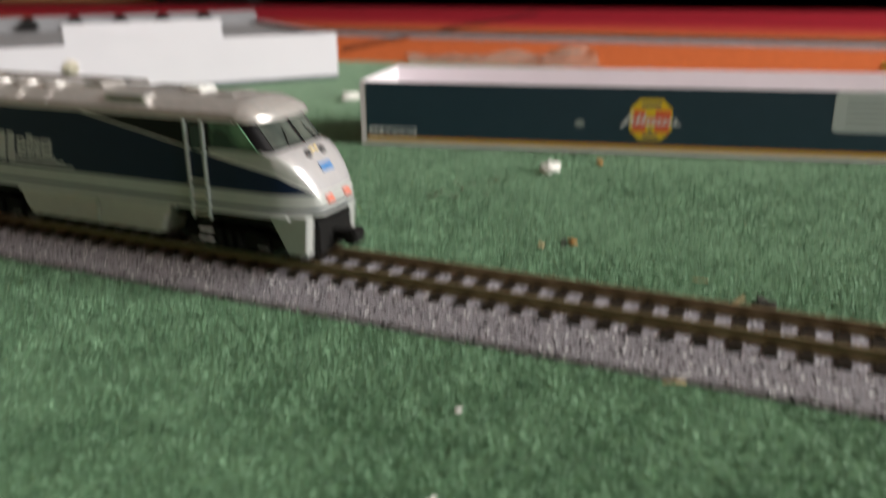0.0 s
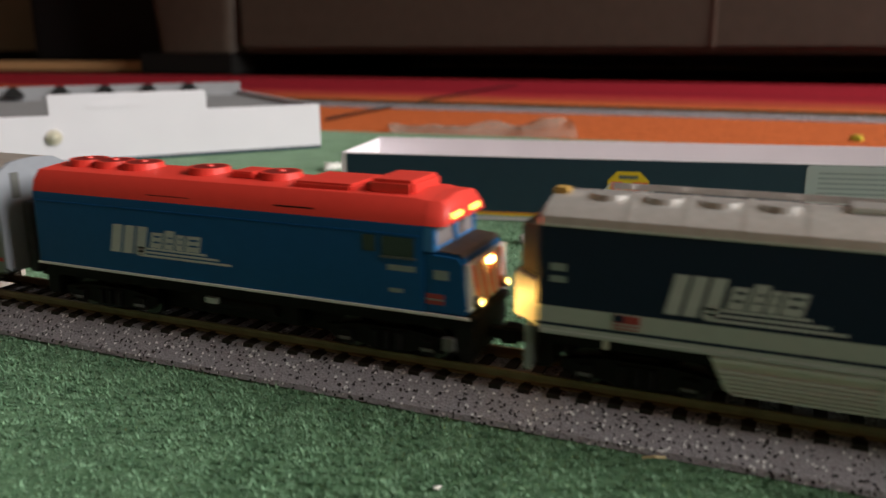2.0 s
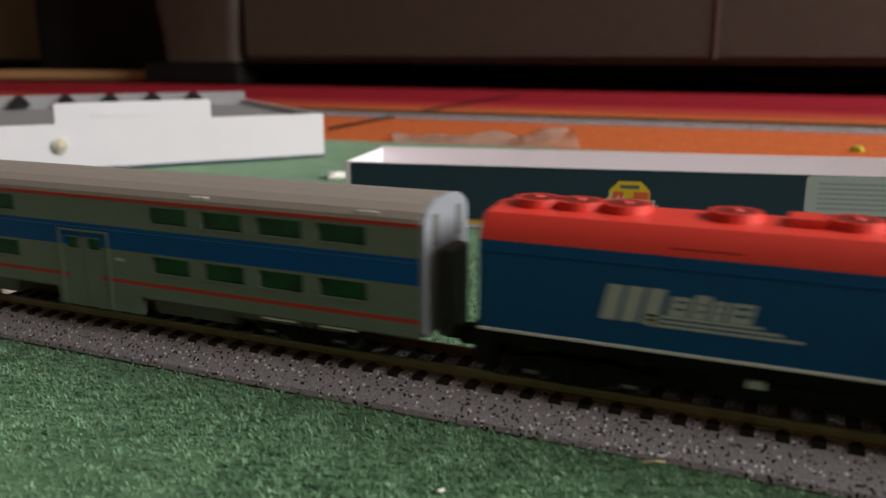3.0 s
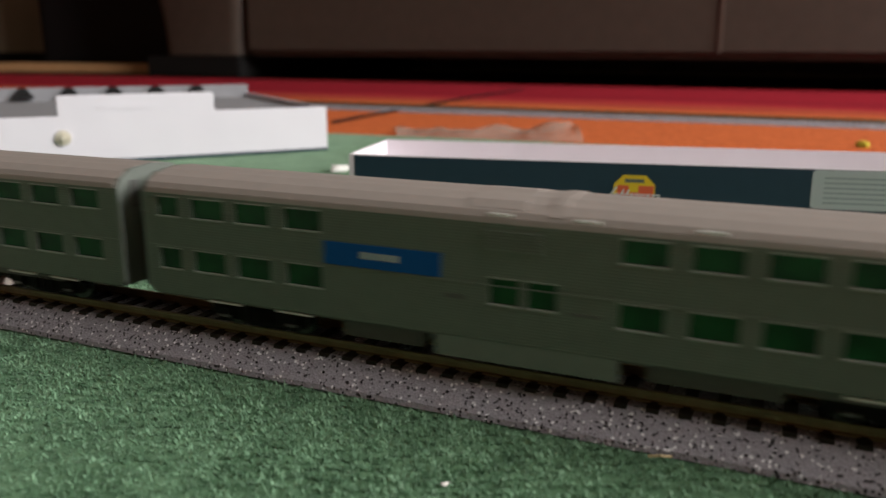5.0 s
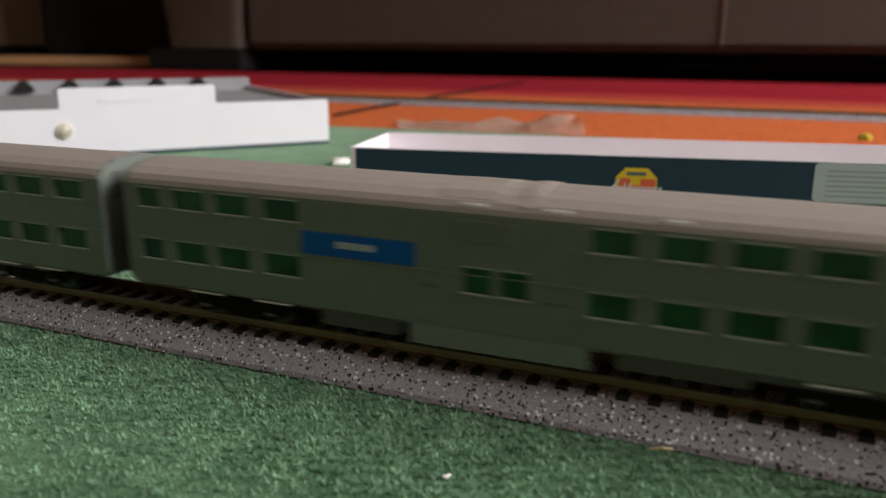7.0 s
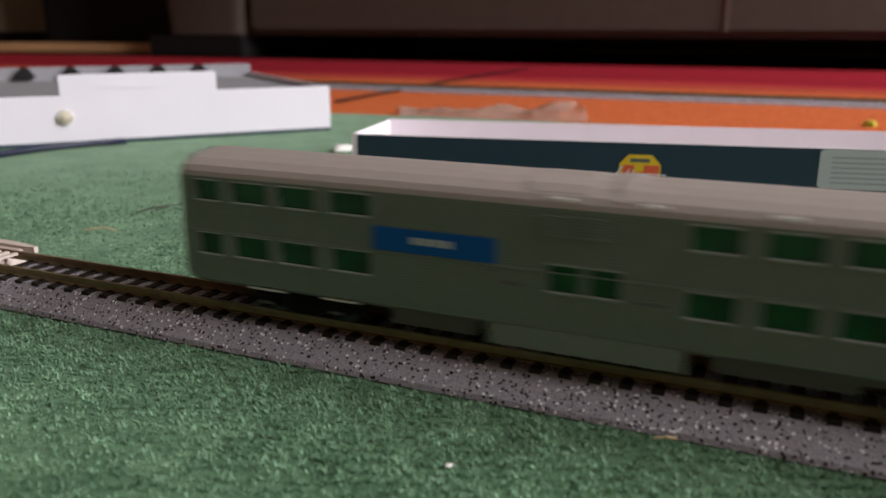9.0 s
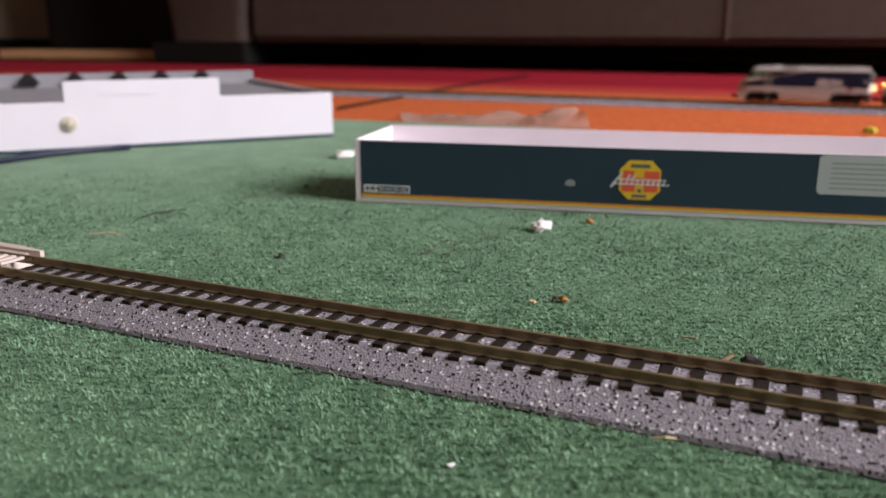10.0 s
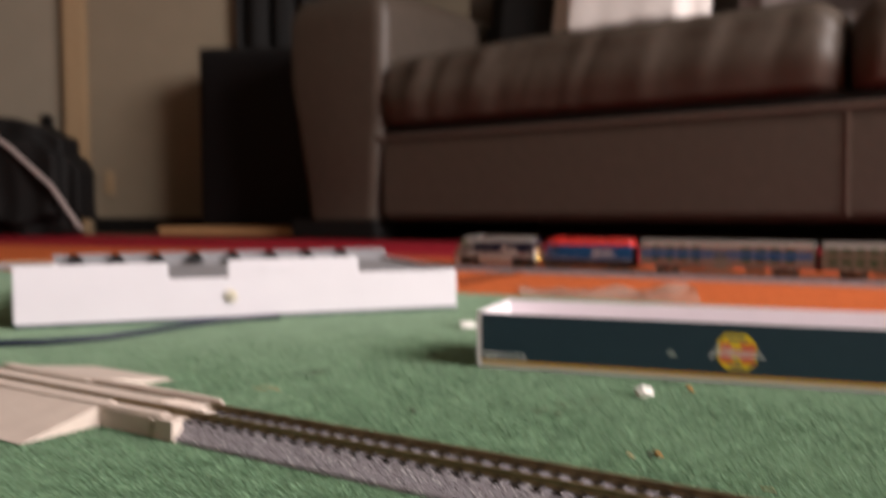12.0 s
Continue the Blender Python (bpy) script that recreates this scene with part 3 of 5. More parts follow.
def tie_mesh():
    bm = prism([(-1.1, 3.4), (1.1, 3.4), (1.0, 5.2), (-1.0, 5.2)], "y", -8.0, 8.0)
    for y in (-4.95, 4.95):
        box(-0.6, 0.6, y - 1.15, y + 1.15, 5.15, 5.45, bm=bm)
    bmesh.ops.scale(bm, vec=(0.001,) * 3, verts=bm.verts)
    me = bpy.data.meshes.new("tie")
    bm.to_mesh(me)
    bm.free()
    me.materials.append(M["tie"])
    return me


TIE_MESH = tie_mesh()


def section(s0, s1, single, bent, label):
    top = thing("track_section", label, "model track", group="sections of the track loop")
    steps = 24 if bent else 1
    gap = 0.00015
    link("roadbed", sweep(BED, s0 + gap, s1 - gap, 0, 0, steps), M["ballast"], top, "grey speckled plastic ballast")
    for y in (-4.88, 4.88):
        link("rail", sweep(RAIL, s0 + gap, s1 - gap, y, 5.12, steps), M["rail"], top, "tarnished brown metal rail")
    count = int((s1 - s0) / TIE)
    if single:
        for i in range(count):
            x, y, h = track_at(s0 + (i + 0.5) * (s1 - s0) / count)
            o = new("tie", TIE_MESH)
            o.parent = top
            o.matrix_local = pose(x, y, ground_at(y), 0, 0, h)
    else:
        bm = bmesh.new()
        for i in range(count):
            x, y, h = track_at(s0 + (i + 0.5) * (s1 - s0) / count)
            first = len(bm.verts)
            bm.from_mesh(TIE_MESH)
            bm.verts.ensure_lookup_table()
            bmesh.ops.transform(bm, matrix=pose(x, y, ground_at(y), 0, 0, h), verts=bm.verts[first:])
        o = link("tie_strip", bm, M["tie"], top)
        o["kind"] = "stuff"
    return top


def track():
    near = "straight track section on grey ballast lying on green felt"
    far = "straight track section on grey ballast lying on the orange rug"
    cuts = [X1, -0.54, -0.292, -0.168, 0.080, X0]
    for a, b in zip(cuts, cuts[1:]):
        if (a, b) != (-0.292, -0.168):
            section(a, b, a > -0.2, False, near)
    for i in range(4):
        section(X0 + ARC * i / 4, X0 + ARC * (i + 1) / 4, False, True, "curved track section on grey ballast")
        b = X0 + ARC + (X0 - X1)
        section(b + ARC * i / 4, b + ARC * (i + 1) / 4, False, True, "curved track section on grey ballast")
    for i in range(3):
        a = X0 + ARC + (X0 - X1) * i / 3
        section(a, a + (X0 - X1) / 3, False, False, far)
    # beige road crossing
    top = thing("level_crossing", "beige plastic road crossing ramp joined to the track", "level crossing")
    s0, s1 = -0.292, -0.168
    bm = prism([(-0.292, 0.0), (-0.292, 5.0 / 1000), (-0.285, 5.6 / 1000), (-0.176, 5.6 / 1000), (-0.1735, 0.0)], "y", -0.0126, 0.0126)
    part("roadbed", bm, M["beige"], top, "", 1.0)
    bm = prism([(-0.037, 0.0002), (-0.0126, 0.0058), (-0.0066, 0.0066), (-0.0066, 0.0)], "x", -0.285, -0.200)
    part("ramp", bm, M["beige"], top, "sloped beige road ramp", 1.0)
    bm = prism([(0.045, 0.0002), (0.0126, 0.0058), (0.0066, 0.0066), (0.0066, 0.0)], "x", -0.285, -0.236)
    part("ramp", bm, M["beige"], top, "sloped beige road ramp", 1.0)
    bm = prism([(-0.285, -0.0033), (-0.285, 0.0033), (-0.176, 0.0033), (-0.171, 0.0), (-0.176, -0.0033)], "z", 0.0055, 0.0068)
    part("centre_deck", bm, M["beige"], top, "", 1.0)
    for y in (-0.0128, 0.0092):
        bm = prism([(-0.290, y), (-0.290, y + 0.0036), (-0.182, y + 0.0036), (-0.172, y + 0.0022), (-0.172, y + 0.0010)], "z", 0.0048, 0.0064)
        part("guide_strip", bm, M["beige"], top, "", 1.0)
    bm = prism([(-0.0132, 0), (-0.0132, 0.0058), (-0.0095, 0.0062), (-0.0095, 0)], "x", -0.1735, -0.166)
    part("end_block", bm, M["beige"], top, "", 1.0)
    for y in (-4.88, 4.88):
        link("rail", sweep(RAIL, s0, s1, y, 5.12, 1), M["rail"], top, "tarnished brown metal rail")
    for i in range(6):
        x = -0.184 + i * 0.0028
        part("flange_tab", box(x, x + 0.0012, -0.0032, 0.0032, 0.0066, 0.0072), M["beige"], top, "", 1.0)


# ---- things on the mat ----
def rolling_stock_box():
    top = thing("carton", "open white cardboard tray with dark teal printed side, on the felt", "box", pose(-0.1482, 0.1268, 0.0, 0, 0, 11.5))
    L, W, H, T = 236, 48, 22.6, 0.8
    part("base", box(0, L, 0, W, 0.1, 0.9), M["card_white"], top)
    part("front_wall", box(0, L, 0, T, 0.9, H, 0.15), M["card_white"], top, "white cardboard wall")
    part("back_wall", box(0, L, W - T, W, 0.9, H + 0.3, 0.15), M["card_white"], top)
    part("end_wall", box(0, T, T + 0.02, W - T - 0.02, 0.9, H, 0.15), M["card_white"], top)
    part("end_wall", box(L - T, L, T + 0.02, W - T - 0.02, 0.9, H, 0.15), M["card_white"], top)
    part("print_panel", box(2.2, L - 1.5, -0.10, -0.004, 3.1, H - 0.35), M["card_blue"], top, "dark teal printed panel")
    part("print_stripe", box(2.2, L - 1.5, -0.12, -0.004, 2.35, 3.09), M["orange"], top, "orange printed line")
    part("print_stripe", box(2.2, L - 1.5, -0.12, -0.004, 1.75, 2.34), M["yellow"], top, "yellow printed line")
    part("print_stripe", box(2.2, L - 1.5, -0.12, -0.004, 1.2, 1.74), M["print_grey"], top, "grey printed line")
    # octagon emblem
    emblem = part("emblem", prism([(94.2, 8.2), (97.3, 5.0), (104.7, 5.0), (107.8, 8.2), (107.8, 15.2), (104.7, 18.4), (97.3, 18.4), (94.2, 15.2)], "y", -0.22, -0.101), M["yellow"], top, "yellow octagon emblem with red and white shapes")
    for x0, x1, lean in ((95.0, 99.6, 0.5), (102.4, 107.0, -0.5)):
        part("emblem_red", prism([(x0, 7.6), (x1, 7.6), (x1 - lean, 14.9), (x0 + max(lean, 0.0), 14.9)], "y", -0.27, -0.221), M["print_red"], emblem, "red upright block")
    part("emblem_red", box(99.55, 102.45, -0.265, -0.221, 10.2, 12.6), M["print_red"], emblem, "red cross bar")
    for x0, x1, z0, z1 in ((97.8, 104.2, 15.9, 17.1), (98.6, 103.4, 5.7, 6.7), (100.3, 101.7, 7.4, 8.6)):
        part("emblem_bar", box(x0, x1, -0.27, -0.221, z0, z1), M["print_ink"], emblem, "black bar")
    part("emblem_flourish", prism([(91.0, 9.0), (91.9, 9.0), (95.6, 14.4), (95.0, 14.4)], "y", -0.33, -0.29), M["script_white"], emblem, "white slanted stroke")
    for k in range(9):
        x, h = 94.4 + 1.75 * k, (2.2, 3.6, 3.6, 2.0, 2.2, 2.0, 2.2, 2.0, 2.0)[k]
        part("emblem_flourish", prism([(x, 9.9), (x + 0.55, 9.9), (x + 0.55 + 0.3 * h, 9.9 + h), (x + 0.3 * h, 9.9 + h)], "y", -0.33, -0.29), M["script_white"], emblem)
    for z, x0, x1 in ((10.1, 92.6, 110.8), (11.7, 94.0, 109.6)):
        part("emblem_flourish", box(x0, x1, -0.335, -0.295, z, z + 0.38), M["script_white"], emblem)
    # label strip, smudge and paper sticker
    strip = part("label_strip", box(3.2, 20.5, -0.16, -0.101, 3.6, 6.3), M["print_white"], top, "small white framed label")
    part("label_field", box(8.2, 20.0, -0.19, -0.161, 4.0, 5.9), M["card_blue"], strip)
    for i in range(4):
        part("label_bar", box(9 + i * 2.7, 11.0 + i * 2.7, -0.22, -0.191, 4.6, 5.3), M["print_grey"], strip)
    for x0, x1 in ((3.8, 5.2), (5.6, 7.6)):
        part("label_bar", box(x0, x1, -0.19, -0.161, 4.2, 5.7), M["print_ink"], strip)
    part("scuff", prism([(75.8, 9.2), (77.4, 8.7), (79.6, 9.0), (79.2, 10.6), (77.8, 11.2), (76.4, 10.6)], "y", -0.13, -0.101), M["text_grey"], top, "pale scuff mark")
    pts = [(156.8, 10.4), (157.8, 9.4), (197, 9.4), (198, 10.4), (198, 21.2), (197, 22.1), (157.8, 22.1), (156.8, 21.2)]
    sticker = part("sticker", prism(pts, "y", -0.18, -0.101), M["print_grey"], top, "pale grey rounded text sticker")
    for i in range(6):
        part("text_bar", box(160.5, 195.5 - (i % 3) * 3, -0.21, -0.181, 11.2 + i * 1.62, 11.7 + i * 1.62), M["text_grey"], sticker, "unreadable printed line")


def tray():
    a, b = Vector((-0.2598, 0.2941)), Vector((-0.3720, 0.1537))
    ang = math.degrees(math.atan2(a.y - b.y, a.x - b.x))
    top = thing("foam_tray", "white open tray with notched front wall and grey lining", "tray", pose(a.x, a.y, 0.0, 0, 0, ang))
    H = 25.8
    front = [(-262, 0.4), (0, 0.4), (0, H), (-66, H), (-66, 35.4), (-67, 35.9), (-145, 35.6), (-146, 35.2), (-146, 25.0), (-180, 25.0), (-180, 34.4), (-181, 34.8), (-261, 34.6), (-262, 33.6)]
    part("front_wall", prism(front, "y", 0, 2.4, bevel=0.35), M["foam_white"], top, "white notched wall")
    part("base_edge", box(-262.2, 0.2, -0.3, 2.2, 0.05, 1.6, 0.2), M["card_blue"], top, "dark teal lower edge")
    part("emboss", box(-127, -101, -0.25, 0.0, 28.0, 30.6, 0.1), M["foam_white"], top, "raised blank strip")
    part("side_wall", box(-2.4, 0, 2.45, 180, 0.4, H, 0.4), M["foam_white"], top)
    part("side_wall", box(-262, -259.6, 2.45, 180, 0.4, H, 0.4), M["foam_white"], top)
    part("back_wall", box(-262, 0, 180.05, 182.4, 0.4, 32.0, 0.4), M["foam_grey"], top, "grey back wall")
    part("lining", box(-259.5, -2.45, 2.45, 180, 0.4, 22.6), M["foam_grey"], top, "grey foam lining")
    for i in range(8):
        x = -40 - i * 29.5
        part("tab", prism([(x - 7.0, 25.5), (x + 7.0, 25.5), (x + 4.0, 29.6), (x + 1.8, 32.2), (x - 1.8, 32.2), (x - 4.0, 29.6)], "y", 172, 179.9), M["black"], top, "black tapered tab")
    bolt = part("rivet", drum(4.1, 3.6, 1.6, Matrix.Translation((-144.5, -0.8, 13.9)) @ pose(0, 0, 0, 90, 0, 0), 24), M["steel"], top, "round brass and steel rivet", smooth=False)
    part("rivet_cap", drum(2.6, 1.7, 1.8, Matrix.Translation((-144.5, -2.2, 13.9)) @ pose(0, 0, 0, 90, 0, 0), 6), M["steel"], bolt)


def crumb(name, label, category, x, y, r, material, flat=0.6, seed=1, z=0.0):
    m = pose(x, y, z + r * flat * 0.8, 0, 0, seed * 40) @ Matrix.Diagonal((1.25, 0.85, flat, 1))
    tagged(link(name, lump(r, m, 0.4, seed), material), label, category)


def straw(name, label, points, r, material):
    tagged(link(name, tube(points, r, sides=6), material), label, "debris")


def litter():
    crumb("paper_crumb", "crumpled scrap of white paper on the felt", "scrap", -0.0722, 0.1100, 0.0026, M["crumb_white"], 0.7, 1)
    crumb("paper_crumb", "small white paper scrap beside the cardboard tray", "scrap", -0.2081, 0.2206, 0.0042, M["crumb_white"], 0.5, 2)
    crumb("amber_crumb", "tiny amber brown crumb on the felt", "crumb", -0.0610, 0.1270, 0.0013, M["amber"], 0.6, 3)
    crumb("amber_crumb", "brown and tan crumb near the track", "crumb", -0.0465, 0.0448, 0.0009, M["amber"], 0.8, 4)
    crumb("tan_crumb", "pale tan crumb near the track", "crumb", -0.0525, 0.0405, 0.0006, M["straw"], 0.8, 5)
    crumb("dark_crumb", "dark crumb beside a tan crumb", "crumb", -0.0483, 0.0442, 0.0007, M["dark_fluff"], 0.8, 6)
    crumb("dark_crumb", "small black speck on the felt", "crumb", -0.1280, 0.0505, 0.0009, M["dark_fluff"], 0.6, 7)
    crumb("dark_crumb", "small black speck in the carton's shadow", "crumb", -0.1800, 0.1429, 0.0010, M["dark_fluff"], 0.5, 8)
    crumb("fluff", "dark tuft of fluff against the track", "fluff", -0.0045, 0.0225, 0.0017, M["dark_fluff"], 0.7, 9)
    crumb("white_speck", "tiny white speck on the felt", "crumb", -0.0407, -0.0335, 0.00042, M["crumb_white"], 0.7, 10)
    straw("straw", "short dry straw beside the ballast", [(-0.0158, -0.0152, 0.0009), (-0.0140, -0.0150, 0.0013), (-0.0126, -0.0141, 0.0010)], 0.0002, M["straw"])
    crumb("white_speck", "small white speck on the felt", "crumb", -0.0350, -0.0550, 0.0009, M["crumb_white"], 0.7, 11)
    rng = random.Random(21)
    for k in range(12):
        x, y, a = -0.088 + rng.uniform(-0.008, 0.008), 0.066 + 0.0022 * k + rng.uniform(-0.002, 0.002), rng.uniform(-0.4, 1.6)
        d = rng.uniform(0.0008, 0.002)
        straw("dirt_fibre", "thin brown fibre caught in the felt", [(x, y, 0.0005), (x + d * math.cos(a), y + d * math.sin(a), 0.0010), (x + 2 * d * math.cos(a + 0.4), y + 2 * d * math.sin(a + 0.4), 0.0005)], 0.00014, M["dirt"])
    for x, y, a in ((-0.1925, 0.0740, 0.9), (-0.1915, 0.0780, 2.2)):
        straw("twig", "thin side twig lying on the felt", [(x, y, 0.0016), (x + 0.004 * math.cos(a), y + 0.004 * math.sin(a), 0.0018)], 0.00018, M["dark_fluff"])
    straw("straw", "short pale straw behind the track", [(-0.0180, 0.0300, 0.0009), (-0.0150, 0.0290, 0.0014)], 0.0002, M["straw"])
    straw("straw", "pale dry straw beside dark fluff", [(-0.0100, 0.0180, 0.0012), (-0.0075, 0.0190, 0.0030)], 0.0004, M["straw"])
    straw("twig", "thin dark twig on the felt", [(-0.1960, 0.0690, 0.0010), (-0.1925, 0.0740, 0.0022), (-0.1900, 0.0840, 0.0014)], 0.0002, M["dark_fluff"])
    straw("thread", "thin pale thread on the felt", [(-0.1930, 0.0450, 0.0010), (-0.1880, 0.0475, 0.0016), (-0.1840, 0.0485, 0.0010)], 0.00022, M["straw"])
    pts = [(-0.325, 0.196, 0.0016), (-0.334, 0.182, 0.0016), (-0.342, 0.160, 0.0016), (-0.344, 0.135, 0.0016), (-0.341, 0.110, 0.0016), (-0.343, 0.090, 0.0016), (-0.356, 0.065, 0.0016), (-0.380, 0.045, 0.0016), (-0.42, 0.03, 0.0016)]
    tagged(link("cable", tube(pts, 0.0016), M["cable"], smooth=True), "thin dark blue cable lying on the felt beside the tray", "cable")
    pts = [(-0.364, 0.472, RUG + 0.0018), (-0.371, 0.547, RUG + 0.0018), (-0.378, 0.639, RUG + 0.0018), (-0.388, 0.765, RUG + 0.0018), (-0.398, 0.947, RUG + 0.0018), (-0.401, 1.104, RUG + 0.0018)]
    tagged(link("cable", tube(pts, 0.0012), M["running_gear"], smooth=True), "thin dark cable crossing the orange rug", "cable")
    # crumpled clear packing film
    bm = bmesh.new()
    bmesh.ops.create_grid(bm, x_segments=26, y_segments=12, size=1)
    for v in bm.verts:
        u, w = v.co.x, v.co.y
        h = 0.0045 + 0.007 * noise.noise((u * 2.1, w * 1.7, 4)) + 0.003 * noise.noise((u * 6, w * 5, 1)) + (0.006 if u > 0.55 else 0) * (u - 0.55) / 0.45
        v.co = (-0.212 + u * 0.062 - 0.015 * w, 0.432 + w * 0.026 + u * 0.02, RUG + max(0.0006, h * (1 - abs(w) ** 3)))
    bmesh.ops.solidify(bm, geom=bm.faces[:], thickness=0.00025)
    tagged(link("packing_film", bm, M["film_clear"]), "crumpled clear plastic packing film on the orange rug", "plastic wrap")
    crumb("yellow_scrap", "small bright yellow scrap on the rug", "scrap", 0.040, 0.476, 0.0048, mat("yellow_scrap", (0.62, 0.55, 0.05), 0.6), 0.5, 12, RUG)


# ---- the sofa side of the room ----
def puff(x0, x1, y0, y1, z0, z1, r, sag=0.0, seed=0, wrinkle=0.004):
    bm = box(x0, x1, y0, y1, z0, z1)
    bmesh.ops.bevel(bm, geom=bm.edges[:], offset=r, segments=4, affect="EDGES")
    bmesh.ops.subdivide_edges(bm, edges=[e for e in bm.edges if e.calc_length() > 0.08], cuts=14, use_grid_fill=True)
    for v in bm.verts:
        u = (v.co.x - x0) / (x1 - x0) * 2 - 1
        if v.co.z > z0 + (z1 - z0) * 0.5:
            v.co.z += sag * (1 - u * u)
        v.co.z += wrinkle * noise.noise((v.co.x * 14 + seed, v.co.y * 5, v.co.z * 3))
        v.co.y += wrinkle * 1.5 * noise.noise((v.co.x * 16 + seed, 3, v.co.z * 4))
    return bm


def seat_pad(x0, x1, seed):
    """A boxy leather seat with a slack front face gathered into upright folds."""
    bm = bmesh.new()
    nx, line = 72, []
    for k in range(7):
        line.append((0.020 * (1 - k / 6) ** 2 - 0.012, 0.266 + 0.018 * k / 6))
    for k in range(1, 15):
        line.append((-0.012 - 0.012 * math.sin(math.pi * k / 15), 0.284 + 0.09 * k / 15))
    for k in range(11):
        a = math.pi / 2 * k / 10
        line.append((-0.012 + 0.05 * (1 - math.cos(a)), 0.374 + 0.046 * math.sin(a)))
    line += [(0.10, 0.424), (0.25, 0.428), (0.42, 0.424), (0.62, 0.412), (0.62, 0.266)]
    rings = []
    for i in range(nx + 1):
        u = i / nx
        edge = min(u, 1 - u) * (x1 - x0)
        draw = max(0.0, 1 - edge / 0.045) ** 2
        ring = []
        for y, z in line:
            front = max(0.0, 1 - max(0.0, y) / 0.16)
            up = (z - 0.266) / 0.156
            slant = u * (x1 - x0) - 0.05 * up
            fold = noise.noise((slant * 17 + seed, 0.4 * up, seed)) + 0.5 * noise.noise((slant * 41 + seed, 0.8 * up, 3))
            deep = 0.011 * fold * front * (0.3 + up) * (1.5 - 0.8 * u)
            zz = z + (0.010 * (1 - (2 * u - 1) ** 2) + 0.006 * fold * front) * max(0.0, up)
            ring.append(bm.verts.new((x0 + u * (x1 - x0), y + deep + 0.03 * draw * front, 0.266 + (zz - 0.266) * (1 - 0.14 * draw))))
        rings.append(ring)
    for r, q in zip(rings, rings[1:]):
        for k in range(len(line)):
            bm.faces.new((r[k], q[k], q[(k + 1) % len(line)], r[(k + 1) % len(line)]))
    bm.faces.new(rings[0])
    bm.faces.new(rings[-1][::-1])
    bmesh.ops.recalc_face_normals(bm, faces=bm.faces)
    return bm


def arm(x0, x1, inner):
    """An armrest that swells towards its top and leans over the seat; inner is 1 where the seat lies ahead in x."""
    bm = bmesh.new()
    rings, nz, r = [], 30, 0.035
    for j in range(nz + 1):
        z = 0.052 + 0.548 * j / nz
        k = min(1.0, (z - 0.052) / 0.40)
        k = k * k * (3 - 2 * k)
        top = max(0.0, (z - 0.52) / 0.08)
        tuck = 0.05 * (1 - math.sqrt(max(0.0, 1 - top * top)))
        out, into = 0.055 - 0.045 * k + tuck, 0.032 * k - tuck
        a, b = (x0 + out, x1 + into) if inner > 0 else (x0 - into, x1 - out)
        front, back = -0.003 - 0.015 * k + tuck, 0.84
        line = []
        for cx, cy, q in ((a + r, front + r, 180), (b - r, front + r, 270), (b - r, back - r, 0), (a + r, back - r, 90)):
            for d in range(0, 91, 15):
                line.append((cx + r * math.cos(radians(q + d)), cy + r * math.sin(radians(q + d))))
        rings.append([bm.verts.new((x + 0.002 * noise.noise((x * 9, y * 9, z * 9)), y + 0.003 * noise.noise((x * 8, 5, z * 7)), z)) for x, y in line])
    n = len(rings[0])
    for p, q in zip(rings, rings[1:]):
        for k in range(n):
            bm.faces.new((p[k], p[(k + 1) % n], q[(k + 1) % n], q[k]))
    bm.faces.new(rings[0])
    bm.faces.new(rings[-1])
    bmesh.ops.recalc_face_normals(bm, faces=bm.faces)
    return bm


